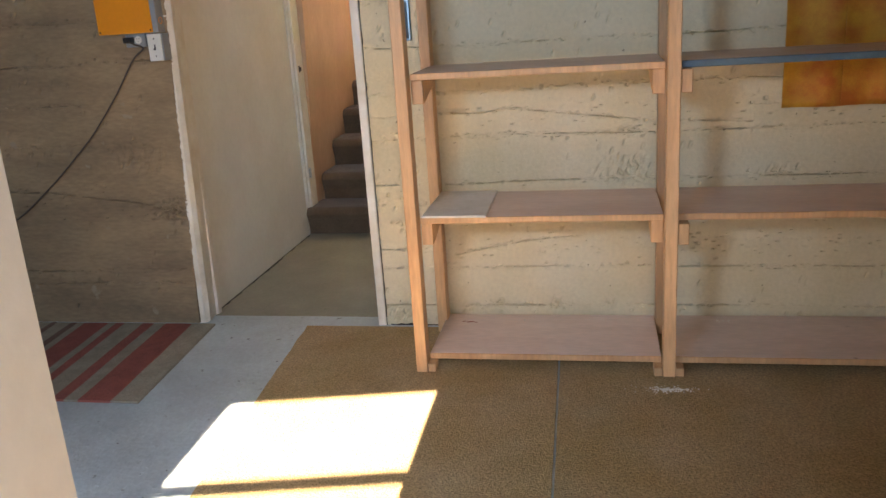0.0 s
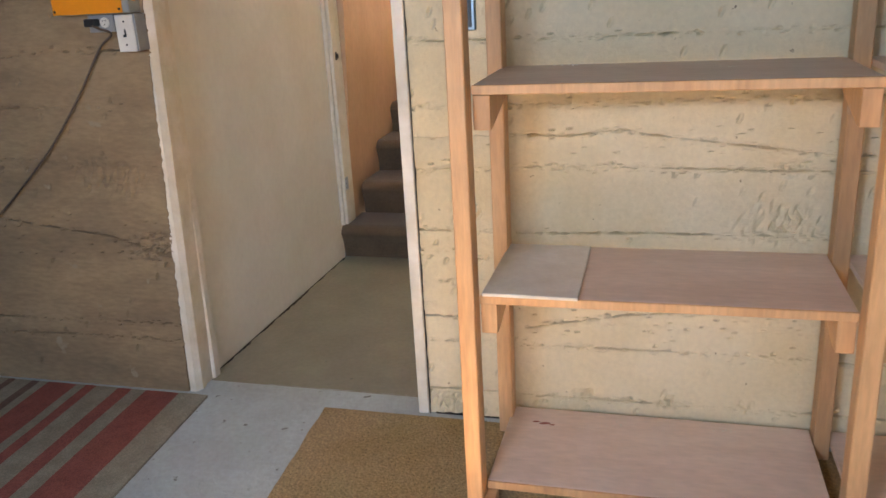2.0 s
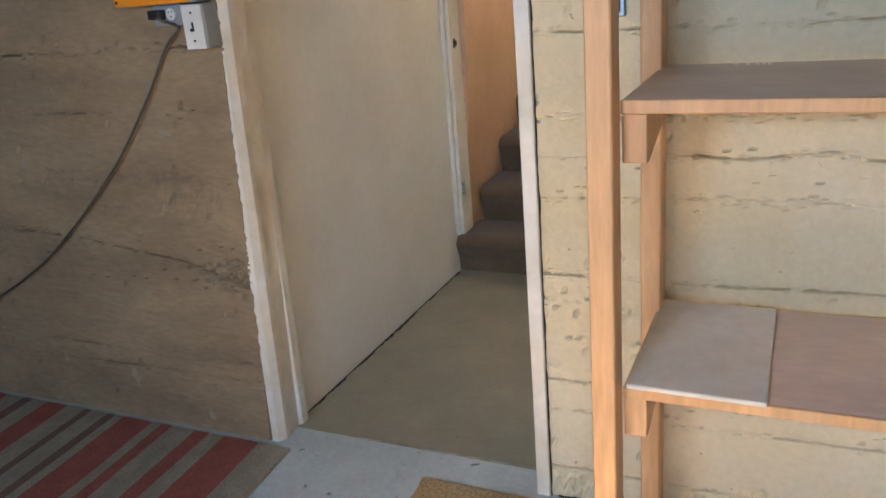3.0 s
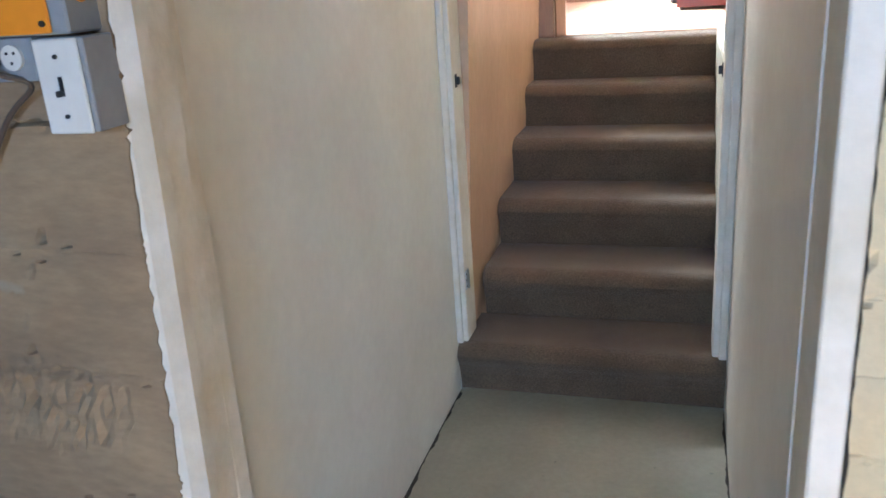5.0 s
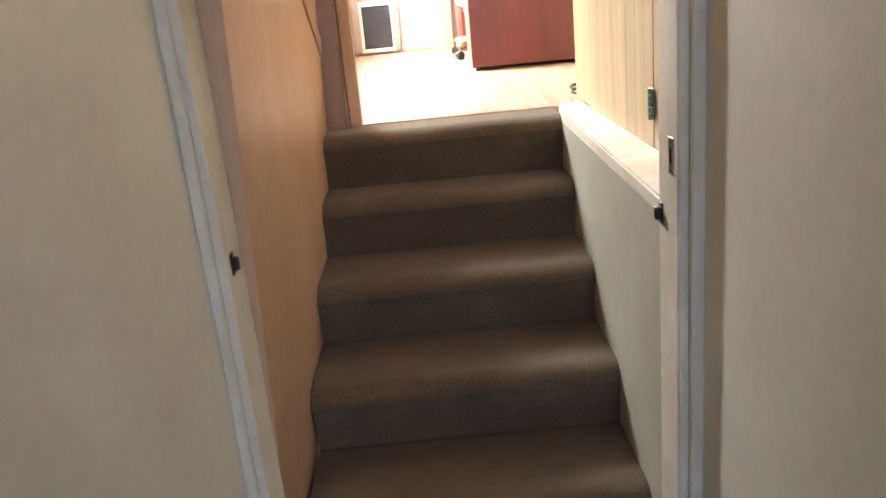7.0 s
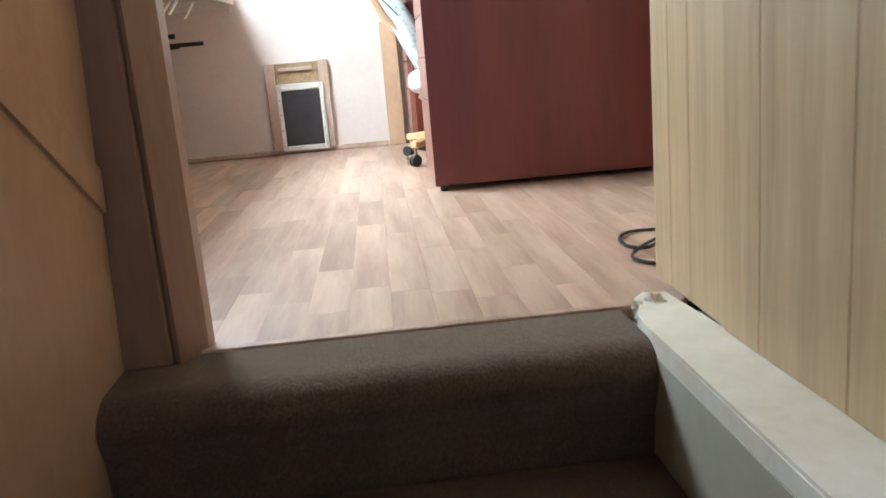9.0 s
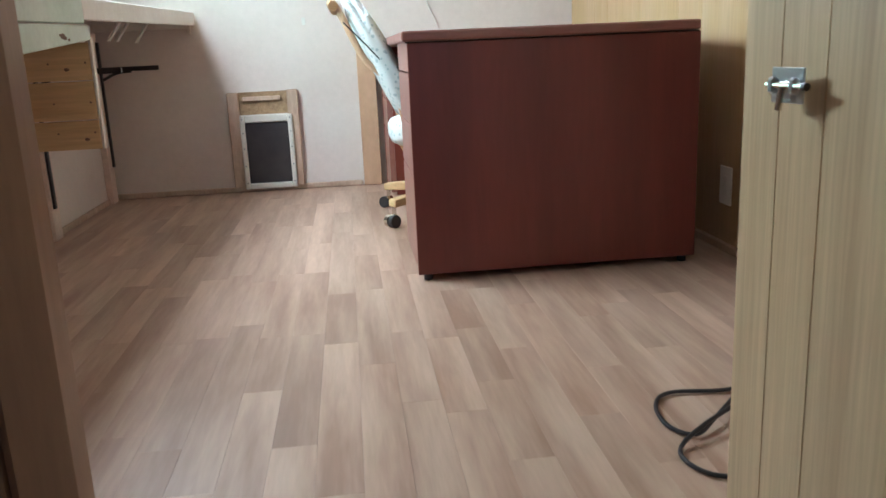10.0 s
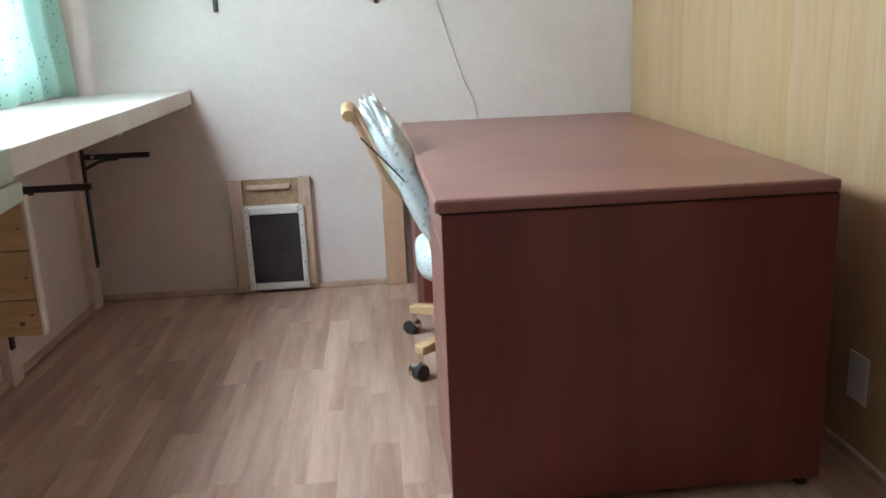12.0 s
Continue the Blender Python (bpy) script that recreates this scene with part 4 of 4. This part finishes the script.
for s in (-1, 1):
    y = s * 0.17
    bm = tube([B0 + Vector((-0.01, y, -0.06)), B0 + Vector((-0.045, y, 0.08)), (B0 + B1) / 2 + Vector((-0.05, y, 0)), B1 + Vector((-0.035, y, -0.02)), B1 + Vector((-0.06, y * 0.9, 0.02))], 0.011, 10)
    part("back_post", bm, M["tan"], ch)
bm = tube([B1 + Vector((-0.062, -0.19, 0.012)), B1 + Vector((-0.07, -0.08, 0.024)), B1 + Vector((-0.07, 0.08, 0.024)), B1 + Vector((-0.062, 0.19, 0.012))], 0.018, 12)
part("top_rail", bm, M["pine_x"], ch, "pale wooden top rail")
for y in (-0.212, 0.212):
    part("tie", tube([B1 + Vector((-0.03, y, -0.05)), (B0 + B1) / 2 + Vector((0.0, y * 1.04, 0.0)), B0 + Vector((0.07, y, -0.02))], 0.003, 6), M["black"], ch, "dark piping cord")
part("arm_pad", box(-0.20, 0.03, -0.26, -0.215, 0.50, 0.535, 0.012, seg=2), M["cushion"], ch)

for o in ch.children:
    if o.name.split(".")[0] not in ("hub", "gas_post", "leg"):
        o.location = (-0.018, -0.058, 0)

# plank and pet door on the north wall
pl = thing("leaning_plank", "pale wooden plank standing against the wall beside the desk", "plank", (0.585, YB - 0.025, UF))
part("plank", box(-0.046, 0.048, -0.012, 0.018, 0.002, 0.70, 0.003), M["tan"], pl)
pt = thing("pet_door", "white-framed pet door with a dark flap set in a wooden surround", "pet door", (0.05, YB, UF))
part("surround_post", box(-0.185, -0.127, -0.030, -0.001, 0.025, 0.515, 0.003), M["palewood"], pt, "pale wooden surround post")
part("surround_post", box(0.120, 0.175, -0.034, -0.001, 0.025, 0.520, 0.003), M["palewood"], pt, "pale wooden surround post")
part("backing_board", box(-0.126, 0.119, -0.012, -0.001, 0.02, 0.515, 0.001), M["osb"], pt, "rough chipboard backing")
part("cleat", box(-0.105, 0.085, -0.030, -0.0125, 0.470, 0.492, 0.003), M["palewood"], pt, "pale wooden cleat")
for nm, a in (("frame_side", (-0.127, -0.103, 0.018, 0.398)), ("frame_side", (0.115, 0.139, 0.018, 0.398)), ("frame_top", (-0.1025, 0.1145, 0.362, 0.398)), ("frame_bottom", (-0.1025, 0.1145, 0.018, 0.046))):
    part(nm, box(a[0], a[1], -0.052, -0.0345 if nm != "frame_side" else -0.0345, a[2], a[3], 0.004), M["plastic"], pt, "white plastic frame")
part("flap", box(-0.1025, 0.1145, -0.042, -0.036, 0.048, 0.360, 0.002), M["flap"], pt, "smoked translucent flap")
part("frame_back", box(-0.126, 0.119, -0.034, -0.0125, 0.019, 0.40), M["plastic"], pt)
for sx in (-0.115, 0.127):
    for z in (0.05, 0.14, 0.23, 0.31, 0.38):
        part("screw", rod((sx, -0.0545, z), (sx, -0.0518, z), 0.004, 8), M["grey"], pt)
e = thing("wall_mark_plate", "small pale blank plate on the pinkish wall", "plate", (0.285, YB, 1.994))
part("plate", box(-0.009, 0.009, -0.004, -0.0005, -0.018, 0.018, 0.001), M["plastic"], e)
for hx, hz in ((-0.112, 2.372), (0.562, 2.386)):
    e = thing("shelf_upright", "dark green slotted shelf upright screwed to the wall", "bracket", (hx, YB, hz))
    part("upright", box(-0.008, 0.008, -0.014, -0.0005, 0, 0.75, 0.001), M["black"], e)
e = thing("wall_cable", "thin white cable hanging down the wall behind the desk", "cable", (0.97, YB, 1.88))
part("cable", tube([(0.01, -0.012, -0.3), (0.004, -0.008, 0.03), (-0.05, -0.006, 0.18), (-0.15, -0.006, 0.50), (-0.30, -0.006, 1.0), (-0.36, -0.006, 1.6)], 0.0022, 6), M["plastic"], e)

# the long ledge under the window
lg = thing("window_ledge", "long white-painted wooden ledge under the curtained window", "shelf", (XW, 5.3, 2.0))


def ledge_slope(y):
    return 0.026 * (y - 6.25)


def lp(name, x0, x1, y0, y1, z0, z1, mat, label="", bevel=0.003):
    v = [(x0, y0, z0 + ledge_slope(y0)), (x1, y0, z0 + ledge_slope(y0)), (x1, y1, z0 + ledge_slope(y1)), (x0, y1, z0 + ledge_slope(y1)),
         (x0, y0, z1 + ledge_slope(y0)), (x1, y0, z1 + ledge_slope(y0)), (x1, y1, z1 + ledge_slope(y1)), (x0, y1, z1 + ledge_slope(y1))]
    bm = hexa_bm([(a - XW, b - 5.3, c - 2.0) for a, b, c in v])
    bmesh.ops.bevel(bm, geom=list(bm.edges), offset=bevel, segments=1, affect="EDGES")
    return part(name, bm, M[mat], lg, label)


lp("ledge_top", XW + 0.002, -0.275, 3.75, YB - 0.003, 2.024, 2.044, "ledge", "white-painted ledge top")
lp("fascia", -0.2745, -0.254, 4.905, YB - 0.003, 1.982, 2.046, "ledge", "white-washed wooden fascia")
lp("painted_fascia", -0.2745, -0.252, 3.75, 4.900, 1.972, 2.048, "mint", "mint-painted fascia")
bm = hexa_bm([(a - XW, b - 5.3, c - 2.0) for a, b, c in ((-0.2745, 3.75, 1.80), (-0.248, 3.75, 1.80), (-0.248, 4.925, 1.892), (-0.2745, 4.925, 1.892),
                                                         (-0.2745, 3.75, 1.903), (-0.248, 3.75, 1.903), (-0.248, 4.925, 1.934), (-0.2745, 4.925, 1.934))])
bmesh.ops.bevel(bm, geom=list(bm.edges), offset=0.003, segments=1, affect="EDGES")
board = part("painted_board", bm, M["mint"], lg, "mint-painted board with a dark knot")
knot = bmesh.new()
for ky, kz, kr in ((4.683, 1.897, 0.013), (4.70, 1.893, 0.009), (4.664, 1.899, 0.006), (4.728, 1.889, 0.006)):
    bmesh.ops.create_icosphere(knot, subdivisions=2, radius=1, matrix=Matrix.Translation((-0.248 - XW, ky - 5.3, kz - 2.0)) @ Matrix.Diagonal((0.0015, kr * 1.6, kr * 0.6, 1)))
part("knot", knot, M["rugdark"], board, "dark knot")
part("cleat", box(0.002, 0.46, YB - 0.025 - 5.3, YB - 0.004 - 5.3, -0.02, 0.03, 0.002), M["ledge"], lg)
part("hanger", box(0.462, 0.476, YB - 0.03 - 5.3, YB - 0.004 - 5.3, -0.045, 0.0, 0.002), M["ledge"], lg)

bx = thing("underledge_box", "pale pine box of nailed boards hung under the ledge", "box", (-0.5, 4.95, 1.576))
for z0, z1 in ((0.0, 0.085), (0.088, 0.20), (0.203, 0.310)):
    b_ = part("front_board", box(-0.248, 0.240, -0.022, 0, z0, z1, 0.002), M["pine_x"], bx, "pale pine board with knots")
    for nx in (-0.15, 0.0, 0.12, 0.225):
        part("nail", rod((nx, -0.0235, z0 + 0.03 + 0.02 * (nx > 0)), (nx, -0.0215, z0 + 0.03 + 0.02 * (nx > 0)), 0.003, 8), M["rugdark"], b_)
for kx, kz in ((-0.10, 0.150), (0.03, 0.268), (0.17, 0.235), (0.20, 0.03), (-0.02, 0.045)):
    k_ = bmesh.new()
    bmesh.ops.create_icosphere(k_, subdivisions=2, radius=1, matrix=Matrix.Translation((kx, -0.0221, kz)) @ Matrix.Diagonal((0.008, 0.0008, 0.005, 1)))
    part("knot", k_, M["rugdark"], bx, "dark knot")
part("edge_strip", box(0.241, 0.250, -0.024, 0.0, 0.0, 0.325, 0.002), M["ledge"], bx, "pale edge strip")

for py_ in (5.76, 6.60):
    st = thing("wall_stud", "bare wooden stud fixed to the pinkish wall under the ledge", "stud", (XW, py_, UF))
    part("stud", box(0.001, 0.032, -0.04, 0.04, 0.001, 0.835, 0.003), M["ply"], st)
for py_, zt, xt, zb in ((5.74, 1.80, -0.385, 1.27), (6.62, 1.80, -0.435, 1.32)):
    br = thing("shelf_bracket", "black folding steel shelf bracket on the wall stud", "bracket", (XW + 0.033, py_, zt))
    part("upright", box(0, 0.010, -0.012, 0.012, zb - zt, 0.13, 0.002), M["black"], br)
    part("arm", box(0.011, xt - XW - 0.033, -0.008, 0.008, -0.012, 0.010, 0.002), M["black"], br)
    part("strut", tube([(0.012, 0, -0.05), (0.08, 0, -0.02), (0.15, 0, -0.013)], 0.007, 8), M["black"], br)
    part("rivet", rod((0.05, -0.014, 0.0), (0.05, 0.014, 0.0), 0.007, 10), M["steel"], br)
for y_ in (5.82, 5.94, 6.27):
    e = thing("hanging_lath", "thin white slanting lath nailed under the ledge", "lath", (-0.45, y_, 1.912))
    bm = hexa_bm([(0, 0, 0), (0.008, 0, 0), (0.008, 0.035, 0), (0, 0.035, 0), (0, 0.26, 0.098), (0.008, 0.26, 0.098), (0.008, 0.295, 0.098), (0, 0.295, 0.098)])
    part("lath", bm, M["ledge"], e)

cu = thing("window_curtain", "mint curtain with a small leaf print over the study window", "curtain", (XW + 0.06, 5.4, 2.07))
cloth_sheet("curtain_panel", M["curtain"], cu, -1.5, 1.21, -0.012, 1.28, lambda u, d_, z: (d_ + 0.0, u - max(0, z) * 0.22 * max(0, u) / 1.2, z), 0.016, 34, nu=140, nz=16, hem=0.02, seed=5.0)
part("curtain_rod", rod((0, -1.55, 1.285), (0, 1.22, 1.285), 0.008, 10), M["plastic"], cu)
for nm, a in (("window_frame", (4.3, 4.36, 2.1, 3.2)), ("window_frame", (6.44, 6.5, 2.1, 3.2)), ("window_frame", (4.36, 6.44, 2.1, 2.15)), ("window_frame", (4.36, 6.44, 3.15, 3.2)), ("window_frame", (5.37, 5.43, 2.15, 3.15))):
    structure(nm, box(XW - 0.09, XW - 0.03, a[0], a[1], a[2], a[3], 0.003), M["trim"], "white window frame of the study", "window")

e = thing("wall_outlet_plate", "white blank outlet plate on the yellow panelling", "socket", (XE, 4.86, 1.353))
part("plate", box(-0.006, -0.0005, -0.04, 0.04, -0.062, 0.062, 0.002), M["plastic"], e)
for z in (-0.02, 0.02):
    part("socket_face", box(-0.0075, -0.0061, -0.014, 0.014, z - 0.013, z + 0.013, 0.001), M["plastic"], e)

M["darkbrown"] = material("dark_brown_trim", (0.17, 0.085, 0.05), 0.35, second=(0.13, 0.06, 0.036), scale=5, stretch=(1, 1, 0.15), bump=0.05, grain=50, grain_mix=0.1)
structure("trim_study_door_east", box(XE - 0.022, XE + 0.011, 4.60, 4.672, UF, 3.20, 0.004), M["darkbrown"], "brown stained door casing", "trim")
structure("trim_study_door_east", box(XE - 0.008, XE + 0.011, 4.587, 4.597, UF, 3.18, 0.003), M["ledge"], "pale door stop", "trim")
dr = thing("door_1", "brown stained closed door in the study wall", "door", (XE, 4.2, UF))
dr["kind"] = "structure"
part("door_leaf", box(-0.004, 0.011, -0.42, 0.384, 0.008, 2.02, 0.002), M["darkbrown"], dr)
structure("wall_study_east_near", box(XE, XE + 0.011, 3.45, 3.775, UF, TOP), M["yellowpanel"], "yellow wood-grain wall by the door")
structure("baseboard_north", box(XW + 0.001, 0.53, YB - 0.014, YB - 0.001, UF, UF + 0.028, 0.004), M["palewood"], "pale wooden baseboard strip", "baseboard")
structure("baseboard_west", box(XW + 0.001, XW + 0.016, 3.35, YB - 0.016, UF, UF + 0.028, 0.004), M["palewood"], "pale wooden baseboard strip", "baseboard")
structure("baseboard_east", box(XE - 0.016, XE - 0.001, 4.675, YB - 0.002, UF, UF + 0.028, 0.004), M["palewood"], "pale wooden baseboard strip", "baseboard")

cb_ = thing("floor_cable", "black cable lying in loops on the laminate floor", "cable", (1.0, 3.6, UF))
part("cord", tube([(0.30, 0.30, 0.010), (0.20, 0.20, 0.006), (0.07, 0.205, 0.006), (0.021, 0.156, 0.006), (0.010, 0.072, 0.006), (0.044, 0.027, 0.007), (0.10, 0.07, 0.014), (0.18, 0.15, 0.02)], 0.0042), M["black"], cb_)
part("cord", tube([(0.26, 0.18, 0.03), (0.16, 0.10, 0.026), (0.06, 0.03, 0.022), (0.0, -0.014, 0.008), (-0.008, -0.068, 0.006), (0.03, -0.115, 0.006), (0.14, -0.13, 0.006), (0.26, -0.10, 0.006)], 0.0042), M["black"], cb_)
# ---------------------------------------------------------------- laminate strips
fl = thing("laminate_floor", "pinkish-brown wood laminate floor of staggered strips", "floor", (0, 3.262, UF))
fl["kind"] = "structure"
W = 0.081
strip_mesh = {}


def strip(x, y, length):
    key = round(length, 3)
    if key not in strip_mesh:
        bm = box(0.0001, W - 0.0001, 0.0001, length - 0.0001, -0.008, 0.0, 0.0003)
        strip_mesh[key] = to_mesh("laminate_strip", bm, M["plank"])
    ob = new("plank", strip_mesh[key])
    ob.parent = fl
    ob.location = (x, y - 3.262, 0)


rng = random.Random(11)
x = XW
while x < XE - 0.001:
    y = 3.262 if x > -0.1 and x < 1.0 else 3.302
    if x >= 1.0:
        y = 3.46
    end = YB - 0.001
    y0 = y
    first = True
    while y < end - 0.001:
        ln = rng.choice((0.34, 0.42, 0.50, 0.60, 0.70, 0.85))
        if first:
            ln *= rng.choice((0.4, 0.7, 1.0))
            first = False
        if end - y - ln < 0.12:
            ln = end - y
        strip(x, y, ln)
        y += ln
    x += W
